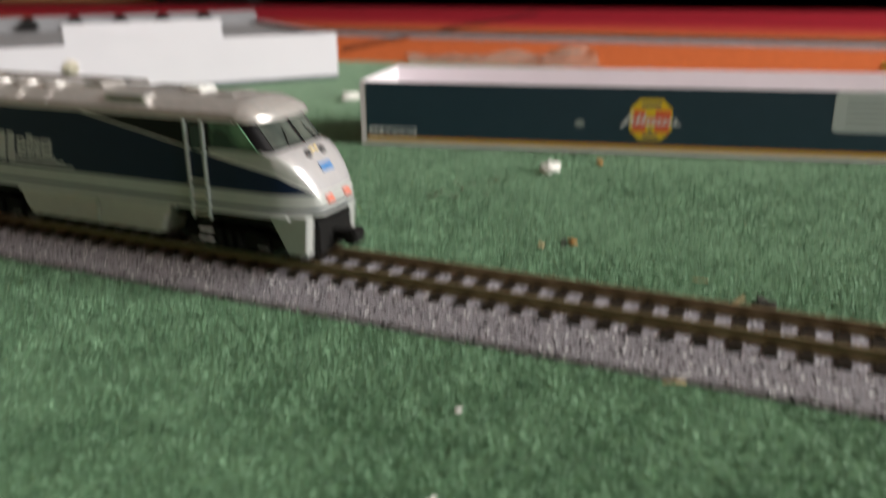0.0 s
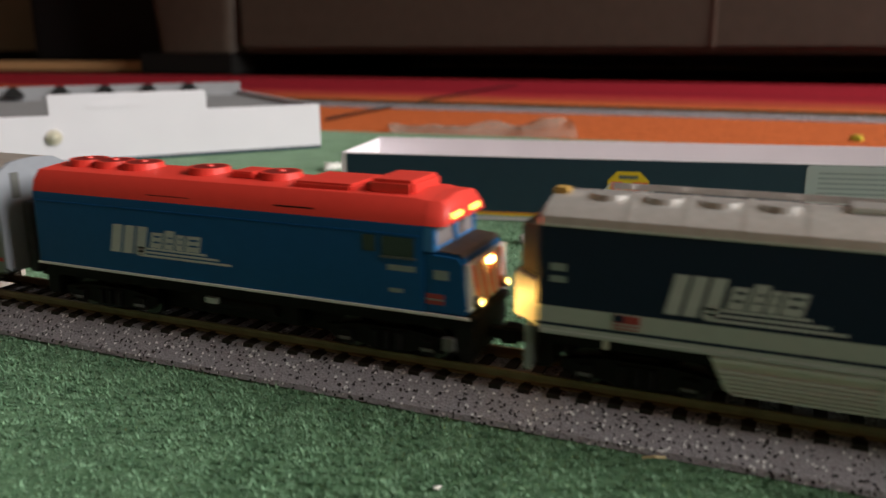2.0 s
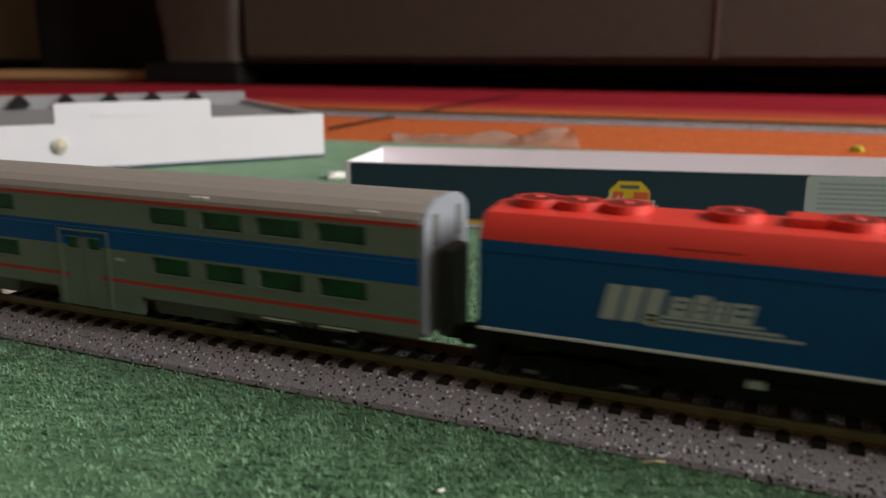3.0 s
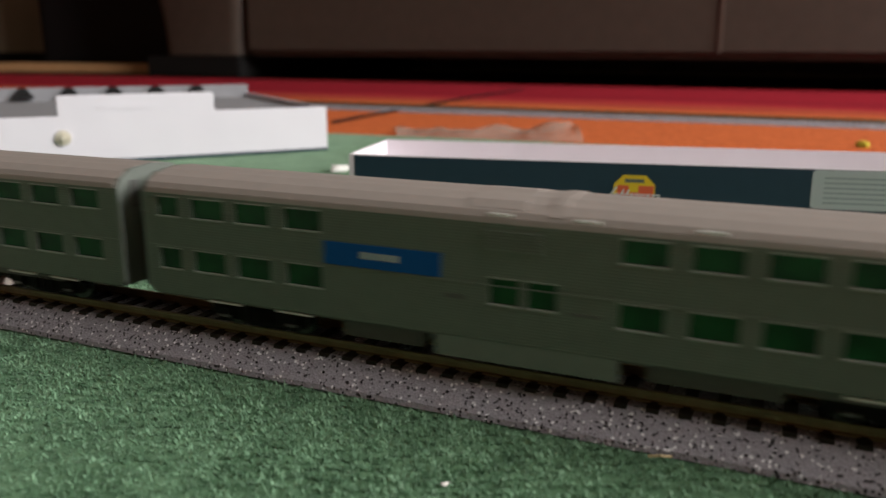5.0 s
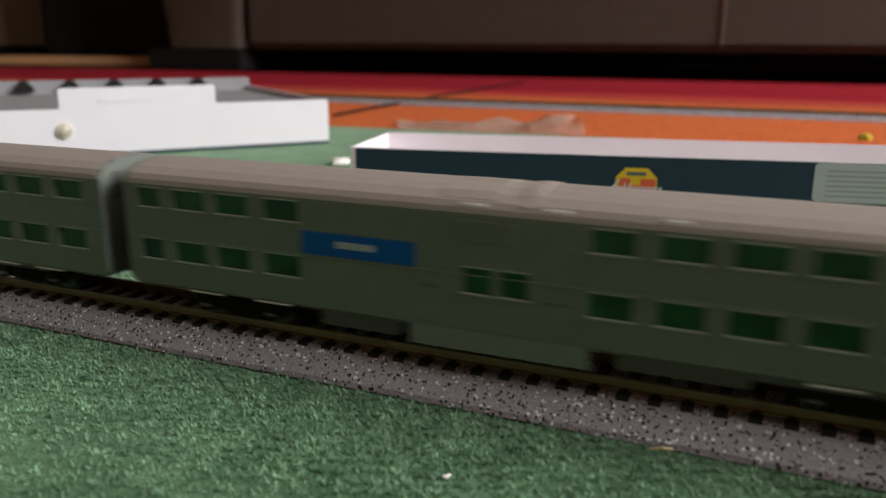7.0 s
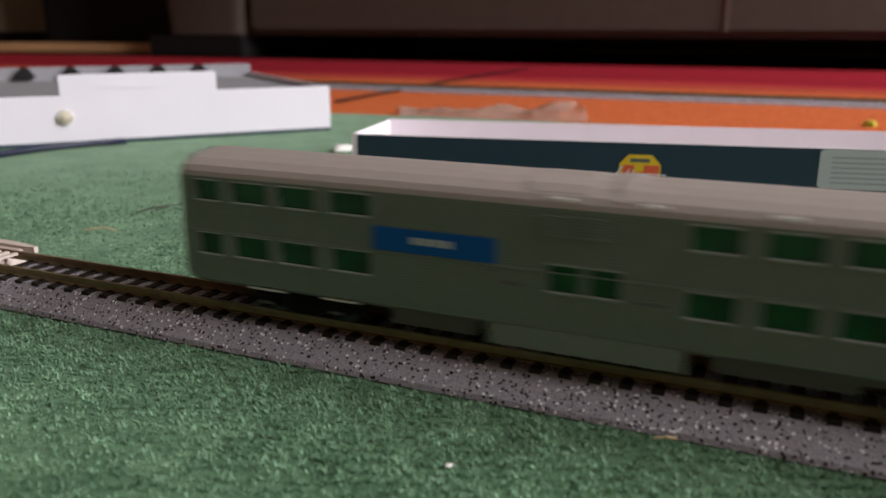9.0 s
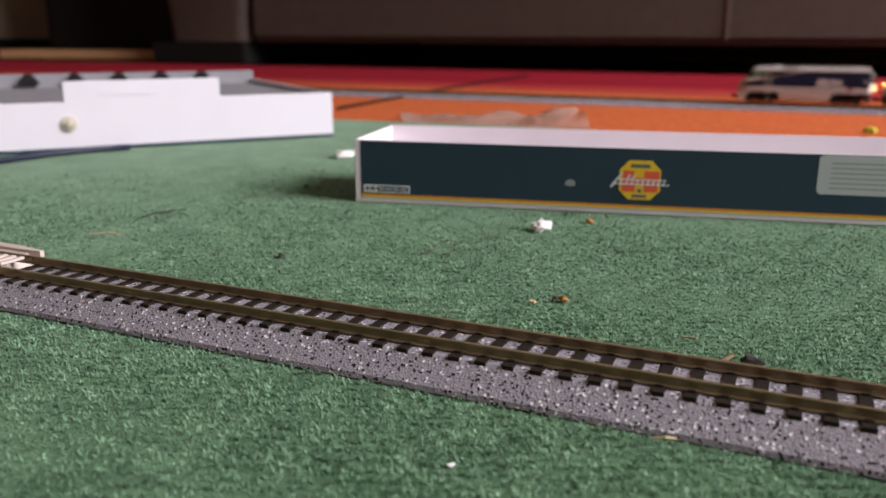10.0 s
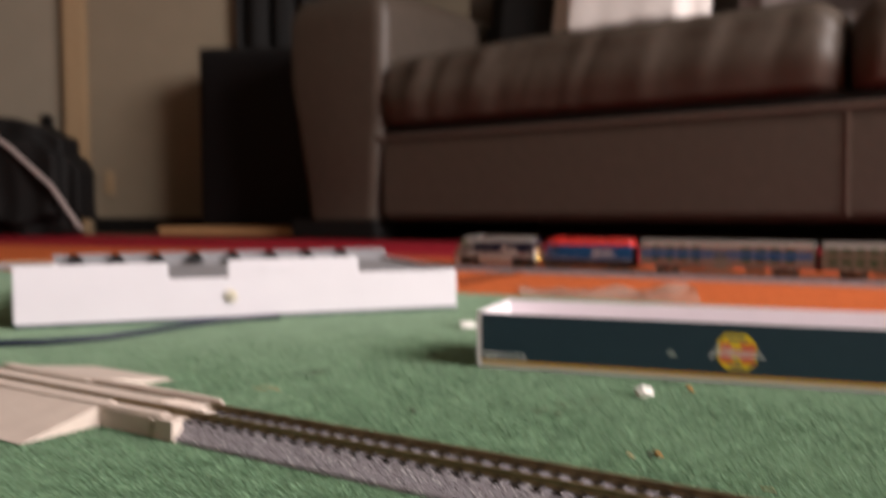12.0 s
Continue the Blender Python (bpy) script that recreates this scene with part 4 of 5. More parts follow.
def sofa():
    top = thing("sofa", "dark brown leather sofa with padded seats, in shade", "sofa", pose(-1.118, 1.362, FLOOR, 0, 0, -2.4))
    part("base", box(0.002, 1.97, 0.0, 0.82, 0.052, 0.238, 0.012), M["leather"], top, "flat leather base panel", 1.0)
    for x in (0.982,):
        part("base_seam", box(x, x + 0.006, -0.003, 0.001, 0.06, 0.234, 0.001), M["seam"], top, "stitched seam", 1.0)
    part("base_welt", tube([(0.0, -0.002, 0.240), (1.97, -0.002, 0.240)], 0.005), M["seam"], top, "", 1.0)
    # black filler stands for the shade between base and seats
    part("seat_gap_shade", box(0.004, 1.966, 0.012, 0.60, 0.2385, 0.2655), M["black"], top, "black filler standing for the shade under the seats", 1.0)
    for i in range(2):
        part("seat_cushion", seat_pad(0.006 + i * 0.98, 0.972 + i * 0.98, i * 5.0), M["leather"], top, "padded wrinkled leather seat", 1.0, smooth=True)
        part("back_cushion", puff(0.01 + i * 0.98, 0.97 + i * 0.98, 0.56, 0.80, 0.40, 0.82, 0.07, 0.02, i * 7 + 2), M["leather"], top, "padded leather backrest", 1.0, smooth=True)
    for x, inner in ((-0.292, 1), (1.978, -1)):
        part("armrest", arm(x, x + 0.286, inner), M["leather"], top, "rounded leather armrest", 1.0, smooth=50)
    for x in (-0.285, 1.98):
        part("plinth", box(x, x + 0.272, -0.005, 0.82, 0.004, 0.050, 0.004), M["black"], top, "black recessed plinth under the armrest", 1.0)
    part("back_panel", box(-0.29, 2.25, 0.82, 0.90, 0.004, 0.80, 0.02), M["leather"], top, "", 1.0)
    m = pose(-1.118, 1.362, FLOOR, 0, 0, -2.4)
    c = tagged(link("throw_pillow", puff(-0.19, 0.19, -0.06, 0.06, 0.0, 0.36, 0.055, 0.01, 3), M["cushion"], smooth=True), "plump off-white cushion on the sofa seat", "cushion")
    c.matrix_world = m @ pose(0.46, 0.34, 0.428, -14, 0, 3)
    c = tagged(link("throw_pillow", puff(-0.22, 0.22, -0.06, 0.06, 0.0, 0.30, 0.055, 0.01, 8), M["cushion_grey"], smooth=True), "soft taupe cushion on the sofa seat", "cushion")
    c.matrix_world = m @ pose(0.92, 0.36, 0.428, -18, 0, -4)
    c = tagged(link("throw_pillow", puff(-0.15, 0.15, -0.06, 0.06, 0.0, 0.34, 0.055, 0.01, 8), M["black"], smooth=True), "black cushion on the sofa seat", "cushion")
    c.matrix_world = m @ pose(0.20, 0.40, 0.430, -14, 0, 6)


def side_things():
    sp = thing("subwoofer", "black box loudspeaker standing beside the sofa", "loudspeaker", pose(-1.66, 1.64, FLOOR, 0, 0, 27))
    part("cabinet", box(-0.27, 0.17, 0.0, 0.20, 0.004, 0.56, 0.006), M["black"], sp, "matt black case", 1.0)
    part("grille", box(-0.255, 0.155, -0.010, -0.001, 0.03, 0.54, 0.004), M["loco_black"], sp, "black cloth grille", 1.0)
    cu = tagged(link("curtain", prism([(-0.24 + 0.42 * k / 24, 0.245 + 0.02 * math.sin(k * 1.3)) for k in range(25)] + [(0.18 - 0.42 * k / 24, 0.275 + 0.02 * math.sin((24 - k) * 1.3)) for k in range(25)], "z", 0.02, 2.2), M["black"]), "dark heavy curtain hanging behind the loudspeaker", "curtain")
    cu.matrix_world = pose(-1.66, 1.64, FLOOR, 0, 0, 27)
    tagged(link("plank", box(-0.32, 0.32, -0.05, 0.05, 0, 0.022, 0.003), M["wood"]), "pale wooden plank lying on the floor", "plank").matrix_world = pose(-1.63, 1.50, RUG + 0.001, 0, 0, 12)
    b = thing("bag", "dark folded bag leaning on the door frame", "bag", pose(-2.22, 1.22, RUG, 0, 0, 30))
    part("body", puff(-0.34, 0.13, -0.1, 0.1, 0.0, 0.24, 0.05, 0.10, 2, 0.03), M["black"], b, "slumped black cloth", 1.0, smooth=True)
    part("strap", tube([(-0.16, -0.1, 0.33), (-0.04, -0.11, 0.25), (0.08, -0.115, 0.14), (0.16, -0.115, 0.02)], 0.008), M["cushion_grey"], b, "grey strap", 1.0)


room()
rug_and_mat()
rolling_stock_box()
tray()
litter()
sofa()
side_things()


# ---- the train, in millimetres: x ahead, z above the rail head ----
def loft(sections):
    """Rings of (x, outline) joined into one shell; an outline is a list of (y, z)."""
    bm = bmesh.new()
    rings = [[bm.verts.new((x, y, z)) for y, z in line] for x, line in sections]
    n = len(rings[0])
    for r, q in zip(rings, rings[1:]):
        for i in range(n):
            bm.faces.new((r[i], q[i], q[(i + 1) % n], r[(i + 1) % n]))
    bm.faces.new(rings[0])
    bm.faces.new(rings[-1][::-1])
    bmesh.ops.recalc_face_normals(bm, faces=bm.faces)
    return bm


def cut(bm, co, no):
    bmesh.ops.bisect_plane(bm, geom=bm.verts[:] + bm.edges[:] + bm.faces[:], plane_co=co, plane_no=no, dist=1e-5)


def paint(bm, rule):
    for f in bm.faces:
        f.material_index = rule(f.calc_center_median(), f.normal)


def sides(f):
    for s in (-1, 1):
        f(s)


def bar(x0, x1, s, y0, y1, z0, z1, bm=None, bevel=0.0):
    a, b = sorted((s * y0, s * y1))
    return box(x0, x1, a, b, z0, z1, bevel, bm)


def plate(points, s, y0, y1, bm=None):
    a, b = sorted((s * y0, s * y1))
    return prism(points, "y", a, b, bm)


def wheel(parent, x, y):
    m = Matrix.Translation((x, y, 3.0)) @ pose(0, 0, 0, 90, 0, 0)
    return part("wheel", drum(3.0, 3.0, 1.1, m, 18), M["wheel"], parent, "", smooth=False)


def truck(parent, cx, grey=False, axles=(-8, 8)):
    body = M["gear_grey"] if grey else M["running_gear"]
    bm = bmesh.new()
    for s in (-1, 1):
        a = min(axles) - 4.0
        b = max(axles) + 4.0
        plate([(cx + a, 3.2), (cx + a + 1.5, 2.0), (cx + a + 6, 2.0), (cx - 2.5, 1.2), (cx + 2.5, 1.2), (cx + b - 6, 2.0), (cx + b - 1.5, 2.0), (cx + b, 3.2), (cx + b, 4.4), (cx + 5, 5.4), (cx - 5, 5.4), (cx + a, 4.4)], s, 6.3, 7.6, bm)
        for ax in axles:
            bar(cx + ax - 1.4, cx + ax + 1.4, s, 7.5, 8.5, 1.6, 4.3, bm, 0.2)
        for k in (-2.2, 0, 2.2):
            drum(0.7, 0.7, 3.0, Matrix.Translation((cx + k, s * 7.9, 3.4)), 8, bm)
    box(cx - 3, cx + 3, -6, 6, 2.6, 6.0, 0, bm)
    t = part("truck", bm, body, parent, "black sprung side frames")
    for ax in axles:
        for y in (-4.6, 4.6):
            wheel(t, cx + ax, y)
        part("axle", drum(0.6, 0.6, 9, Matrix.Translation((cx + ax, 0, 3.0)) @ pose(0, 0, 0, 90, 0, 0), 8), M["running_gear"], t)
        for s in (-1, 1):
            part("bearing_cap", bar(cx + ax - 1.1, cx + ax + 1.1, s, 8.5, 8.8, 2.5, 3.0), M["gear_grey"] if not grey else M["steel"], t)


def coupler(parent, x, d):
    bm = box(min(x, x + d * 4), max(x, x + d * 4), -1.0, 1.0, 3.6, 5.6, 0.2)
    box(min(x + d * 3.2, x + d * 5.6), max(x + d * 3.2, x + d * 5.6), -1.9, 1.9, 3.2, 6.2, 0.4, bm)
    part("coupler", bm, M["black"], parent, "black knuckle coupler")


def ring(r0, r1, xa, xb, y, z, segments=16):
    """A short open tube along x."""
    bm = bmesh.new()
    rows = [[bm.verts.new((x, y + r * math.cos(2 * math.pi * k / segments), z + r * math.sin(2 * math.pi * k / segments))) for k in range(segments)] for x, r in ((xa, r0), (xb, r0), (xb, r1), (xa, r1))]
    for a, b in zip(rows, rows[1:] + rows[:1]):
        for k in range(segments):
            bm.faces.new((a[k], a[(k + 1) % segments], b[(k + 1) % segments], b[k]))
    bmesh.ops.recalc_face_normals(bm, faces=bm.faces)
    return bm


def emblem(parent, x0, z0, w, h, s, y, material, ground):
    """The maker's lettering as plain slanted blocks with three rules under it."""
    lean = 0.22 * h if s < 0 else -0.22 * h

    def slab(a, b, z1, z2, deep):
        """A leaning block from a to b of the width, between two heights."""
        xa, xb = (x0 + a * w, x0 + b * w) if s < 0 else (x0 + w - b * w, x0 + w - a * w)
        ka, kb = lean * (z1 - z0) / h, lean * (z2 - z0) / h
        return plate([(xa + ka, z1), (xb + ka, z1), (xb + kb, z2), (xa + kb, z2)], s, y, y + deep)
    low = z0 + 0.30 * h
    for a, b, t in ((0.42, 0.545, 0.84), (0.565, 0.665, 0.95), (0.685, 0.765, 0.84), (0.785, 0.935, 0.84)):
        top = z0 + t * h
        block = part("emblem_block", slab(a, b, low, top, 0.05), material, parent)
        for z in (low + 0.17 * h, low + 0.37 * h):
            part("emblem_slot", slab(a + 0.035, b - 0.025, z, z + 0.065 * h, 0.075), ground, block, "dark slot in the pale block")
    # the tall first block: three broad leaning strokes, close together
    for a in (0.0, 0.135, 0.27):
        part("emblem_stroke", slab(a, a + 0.105, z0, z0 + h, 0.05), material, parent, "pale leaning emblem stroke")
    for i in range(3):
        xa, xb = x0 + 0.30 * w, x0 + w * (1.02 + 0.12 * i)
        if s > 0:
            xa, xb = x0 + w - xb + x0, x0 + w - 0.30 * w
        part("emblem_rule", bar(xa, xb, s, y, y + 0.05, z0 + h * 0.21 - i * h * 0.13, z0 + h * 0.21 - i * h * 0.13 + 0.42), material, parent)


def outline(w, zb, zs, zt, wt):
    half = [(w, zb), (w, zs), (w - 0.35, zs + (zt - zs) * 0.36), (wt, zs + (zt - zs) * 0.74), (wt * 0.55, zs + (zt - zs) * 0.95), (0, zt)]
    return half + [(-y, z) for y, z in half[-2::-1]]


def ladder(top, s):
    """Rear corner ladder under the sill."""
    lad = part("rear_ladder", bar(-51.2, -50.0, s, 6.6, 7.1, 2.4, 9.9, None, 0.1), M["text_grey"], top, "pale grey rear corner ladder")
    part("ladder_side", bar(-51.2, -50.0, s, 8.7, 9.2, 2.4, 9.9, None, 0.1), M["text_grey"], lad)
    for z in (2.8, 4.9, 7.0, 9.0):
        part("rung", bar(-51.1, -49.9, s, 7.05, 8.75, z, z + 0.7, None, 0.08), M["text_grey"], lad)
    part("ladder_back", bar(-50.1, -49.7, s, 6.8, 9.0, 3.0, 9.8), M["gear_grey"], lad)


def streamlined_locomotive():
    top = thing("streamlined_locomotive", "silver and navy streamlined diesel model locomotive", "model locomotive")
    W = 9.5
    secs = [(-49.4, outline(9.0, 9.8, 25.9, 29.2, 6.6)), (-48.7, outline(W, 9.8, 26.4, 30.2, 7.0))]
    for x in range(-44, 34, 6):
        secs.append((x, outline(W, 9.8, 26.4, 30.3, 7.0)))
    secs.append((36.0, outline(W, 9.8, 26.4, 30.3, 7.0)))
    bm = loft(secs)
    dn, dn2 = Vector((9.9, 0, 49.9)).normalized(), Vector((3.6, 0, 7.0)).normalized()
    base, base2 = Vector((0.4, 0, 25.9)), Vector((44.2, 0, 17.2))

    def scheme(c, n):
        if n.x < -0.8:
            return 4 if c.z < 17.5 else 2
        if c.z > 26.35:
            return 0
        up = max((c - base).dot(dn), (c - base2).dot(dn2))
        if c.z < 13.7:
            return 2 if 10.5 < c.z < 11.0 else 1
        if c.x > 36 and abs(n.y) < 0.6:
            return 0
        if up > 0.3:
            return 3 if c.x < 30 or c.z > 21.2 else 1
        return 4 if up > 0 else 2

    def livery(bm):
        for z in (13.7, 10.5, 11.0, 26.35, 21.2, 17.5):
            cut(bm, (0, 0, z), (0, 0, 1))
        for k in (0.0, 0.3):
            cut(bm, base + dn * k, dn)
            cut(bm, base2 + dn2 * k, dn2)
        cut(bm, (30.0, 0, 0), (1, 0, 0))
        paint(bm, scheme)
        return bm
    coat = [M["loco_silver"], M["loco_grey"], M["loco_navy"], M["loco_black"], M["white_paint"]]
    part("body", livery(bm), coat, top, "navy sides, grey sill band and silver roof", smooth=32)
    secs = []
    for x, w, zs, zt in ((36.02, 9.48, 20.9, 21.2), (42.6, 9.3, 20.8, 21.4), (44.2, 9.1, 20.4, 21.6), (45.2, 8.9, 19.8, 21.3), (46.5, 8.5, 18.9, 20.5), (48.0, 7.9, 17.4, 19.1), (49.4, 7.2, 15.6, 17.3), (50.5, 6.5, 13.8, 15.2), (51.3, 5.8, 12.3, 13.4), (51.75, 5.1, 11.2, 11.9)):
        secs.append((x, outline(w, 9.8, zs, zt, w * 0.72)))
    bright = [M["nose_silver_lit"], M["loco_grey"], M["loco_navy"], M["loco_black"], M["white_paint"]]
    hood = part("nose", livery(loft(secs)), bright, top, "rounded silver nose, lightened for the window's gleam", smooth=40)

    # cab glazing band and the domed roof brow: level rings of (x, y) from side to centre
    def ringed(levels):
        bm = bmesh.new()
        rings = []
        for z, plan in levels:
            line = plan + [(x, -y) for x, y in plan[-2::-1]]
            rings.append([bm.verts.new((x, y, z)) for x, y in line])
        for r, q in zip(rings, rings[1:]):
            for i in range(len(r)):
                bm.faces.new((r[i], r[(i + 1) % len(r)], q[(i + 1) % len(r)], q[i]))
        bm.faces.new(rings[0])
        bm.faces.new(rings[-1])
        bmesh.ops.recalc_face_normals(bm, faces=bm.faces)
        return bm
    low = [(36.01, 9.4), (41.8, 9.3), (43.4, 8.4), (44.4, 6.4), (45.0, 3.4), (45.2, 0)]
    high = [(36.01, 9.25), (37.4, 9.15), (38.6, 8.2), (39.5, 6.2), (40.1, 3.2), (40.3, 0)]
    wf = part("windscreen_frame", ringed([(20.9, low), (26.7, high)]), M["loco_black"], top, "black band round the windscreen", smooth=40)
    part("brow", ringed([(26.3, [(36.01, 9.45), (38.8, 9.35), (40.4, 8.3), (41.3, 6.2), (41.8, 3.2), (42.0, 0)]), (26.7, [(36.01, 9.5), (38.9, 9.4), (40.5, 8.3), (41.4, 6.2), (41.9, 3.2), (42.1, 0)]),
                         (27.8, [(36.01, 9.15), (38.4, 8.9), (39.8, 7.8), (40.7, 5.8), (41.2, 3.0), (41.4, 0)]), (28.7, [(36.01, 8.1), (37.6, 7.6), (38.7, 6.6), (39.4, 4.8), (39.8, 2.5), (40.0, 0)]),
                         (29.5, [(36.01, 6.4), (36.9, 5.8), (37.5, 4.8), (37.9, 3.4), (38.2, 1.8), (38.3, 0)]), (30.05, [(36.01, 4.0), (36.3, 3.4), (36.5, 2.7), (36.6, 1.9), (36.7, 1.0), (36.75, 0)]), (30.28, [(36.005, 1.0), (36.05, 0.8), (36.08, 0.6), (36.1, 0.4), (36.12, 0.2), (36.13, 0)])]), M["loco_silver"], top, "domed silver roof brow", smooth=50)

    def glazing(y, v):
        """Point on the band: y across on the low ring, v up."""
        for (xa, ya), (xb, yb), (xc, yc), (xd, yd) in zip(low, low[1:], high, high[1:]):
            if yb <= abs(y) <= ya:
                k = (abs(y) - yb) / (ya - yb)
                a, b = Vector((xb + (xa - xb) * k, yb + (ya - yb) * k, 20.9)), Vector((xd + (xc - xd) * k, yd + (yc - yd) * k, 26.7))
                p = a.lerp(b, v)
                return Vector((p.x, math.copysign(p.y, y), p.z))

    def pane(y0, y1, v0, v1):
        bm = bmesh.new()
        out = Vector((0.14, 0, 0.10))
        cols = 8
        rows = [[bm.verts.new(glazing(y0 + (y1 - y0) * i / cols, v) + out * k) for i in range(cols + 1)] for k, v in ((1, v0), (1, v1), (-2, v1), (-2, v0))]
        for r, q in zip(rows, rows[1:] + rows[:1]):
            for i in range(cols):
                bm.faces.new((r[i], r[i + 1], q[i + 1], q[i]))
        for i in (0, cols):
            bm.faces.new([r[i] for r in rows])
        bmesh.ops.recalc_face_normals(bm, faces=bm.faces)
        return bm
    for a, b in ((-7.6, -0.5), (0.5, 7.6)):
        part("windscreen_pane", pane(a, b, 0.14, 0.88), M["glass_screen"], wf, "sloped curved glass pane", smooth=40)
    for s in (-1, 1):
        part("wiper", tube([glazing(s * 4.6, 0.1) + Vector((0.3, 0, 0.2)), glazing(s * 3.2, 0.6) + Vector((0.3, 0, 0.2))], 0.12), M["black"], wf)
        part("headlight", drum(0.8, 0.7, 0.8, Matrix.Translation((46.9, s * 2.3, 20.15)) @ pose(0, 0, 0, 0, 40, 0), 14), M["loco_black"], hood, "small dark headlight")
        part("nose_light", box(50.6, 51.95, *sorted((s * 1.6, s * 4.2)), 11.6, 12.9, 0.3), M["print_red"], hood, "red marker lamp")
        part("clear_lens", drum(0.65, 0.6, 0.7, Matrix.Translation((50.5, s * 5.5, 12.2)) @ pose(0, 0, 0, 0, 90, 0), 12), M["lens_dull"], hood)
        part("hood_lamp", drum(0.3, 0.3, 0.7, Matrix.Translation((46.6, s * 0.7, 20.65)) @ pose(0, 0, 0, 0, 40, 0), 12), M["yellow"], hood, "small yellow hood lamp")
    part("nose_badge", prism([(48.75, 18.2), (49.55, 17.0), (49.72, 17.15), (48.92, 18.35)], "y", -1.8, 1.8), M["frame_blue"], hood, "small blue badge")
    part("gearbox", box(-46, 46, -3.5, 3.5, 1.6, 6.9), M["running_gear"], top, "black drive housing")
    part("underframe", box(-48, 44, -7.2, 7.2, 6.8, 9.75), M["running_gear"], top)
    sides(lambda s: part("sill", bar(-48.6, 46.5, s, 8.9, 9.72, 9.2, 9.78), M["loco_grey"], top, "pale sill strip"))
    # fuel tank with level flutes
    bm = loft([(x, [(8.4, 9.15), (9.0, 8.2), (9.25, 6.0), (9.1, 3.8), (7.6, z), (-7.6, z), (-9.1, 3.8), (-9.25, 6.0), (-9.0, 8.2), (-8.4, 9.15)]) for x, z in ((-20.6, 2.9), (16.8, 2.9))])
    for v in bm.verts:
        v.co.x += (-1 if v.co.x < 0 else 1) * (v.co.z - 4.0) * 0.5
    part("fuel_tank", bm, M["tank_silver"], top, "grey fluted fuel tank")
    for s in (-1, 1):
        for i in range(6):
            z = 3.4 + i * 0.66
            part("flute", bar(-19.6 + -0.4 * i, 15.8 + 0.45 * i, s, 8.6, 9.46 + 0.05 * min(i, 3), z, z + 0.34), M["tank_silver"], top)
        part("tank_lip", bar(-22.8, 19.2, s, 8.3, 9.72, 8.2, 9.0, None, 0.2), M["tank_silver"], top, "pale ledge along the tank")
        part("tank_strap", bar(-0.6, 0.2, s, 8.6, 9.6, 3.6, 9.0), M["loco_grey"], top)
        part("roof_edge", bar(-48.8, 36, s, 9.42, 9.62, 26.3, 26.6), M["loco_silver"], top)
        # grab rails and steps beside the cab door
        for x in (24.6, 28.6):
            part("handrail", bar(x, x + 0.8, s, 9.5, 9.9, 7.6, 26.2, None, 0.12), M["print_grey"], top, "white door post")
        for z in (8.4, 11.6, 14.8):
            part("step", bar(25.5, 28.7, s, 9.5, 10.0, z, z + 0.28), M["steel"], top)
        for z in (3.2, 5.0):
            part("step", bar(25.4, 28.6, s, 8.6, 9.4, z, z + 0.18), M["white_paint"], top)
        part("side_window", plate([(30.6, 21.6), (40.9, 21.6), (37.2, 26.0), (30.6, 26.0)], s, 9.2, 9.53), M["glass_cab"], top, "dark cab side window with painted green see-through patches")
        part("door_window", bar(26.0, 28.3, s, 9.4, 9.58, 20.8, 25.6), M["glass_dark"], top)
        part("window_frame", bar(30.4, 42.4, s, 9.3, 9.56, 20.95, 21.3), M["loco_silver"], top)
        emblem(top, -29.8 if s < 0 else -29.2, 14.6, 19.4, 6.2, s, 9.5, M["emblem_pale"], M["loco_navy"])
        part("number_bars", bar(-47.2, -44.6, s, 9.5, 9.55, 19.4, 20.6), M["text_grey"], top)
        part("number_bars", bar(-47.2, -44.6, s, 9.5, 9.55, 17.6, 18.6), M["text_grey"], top)
        flag = part("flag", bar(-37.2, -33.2, s, 9.5, 9.55, 11.2, 13.5), M["flag_red"], top, "small red and white striped flag")
        part("flag_corner", bar(-37.2, -35.6, s, 9.56, 9.6, 12.4, 13.5), M["loco_navy"], flag)
        for z in (11.5, 12.0):
            part("flag_stripe", bar(-37.2, -33.2, s, 9.56, 9.6, z, z + 0.2), M["print_grey"], flag)
        part("snow_plough_side", plate([(41.6, 9.7), (50.0, 9.7), (49.4, 2.4), (45.6, 2.4)], s, 6.2, 8.6), M["loco_grey"], top, "pale grey pilot skirt")
        part("hose", bar(-38.6, -37.8, s, 8.8, 9.3, 7.6, 9.4), M["white_paint"], top)
    part("pilot", box(47.8, 50.6, -6.1, 6.1, 1.6, 8.6, 0.5), M["black"], top, "black pilot plate")
    # roof gear
    for i in range(4):
        x = -40 + i * 8.2
        part("roof_fan", drum(2.9, 2.7, 0.9, Matrix.Translation((x, -2.2, 30.25)), 20), M["loco_silver"], top, "round roof fan")
        part("roof_rib", prism([(9.5, 26.6), (9.2, 27.85), (7.06, 29.36), (3.8, 30.22), (0, 30.4), (-3.8, 30.22), (-7.06, 29.36), (-9.2, 27.85), (-9.5, 26.6)], "x", x + 3.7, x + 4.5), M["loco_silver"], top)
    part("exhaust", box(-6.5, -1.0, -3.2, 3.2, 30.0, 31.0, 0.3), M["loco_silver"], top)
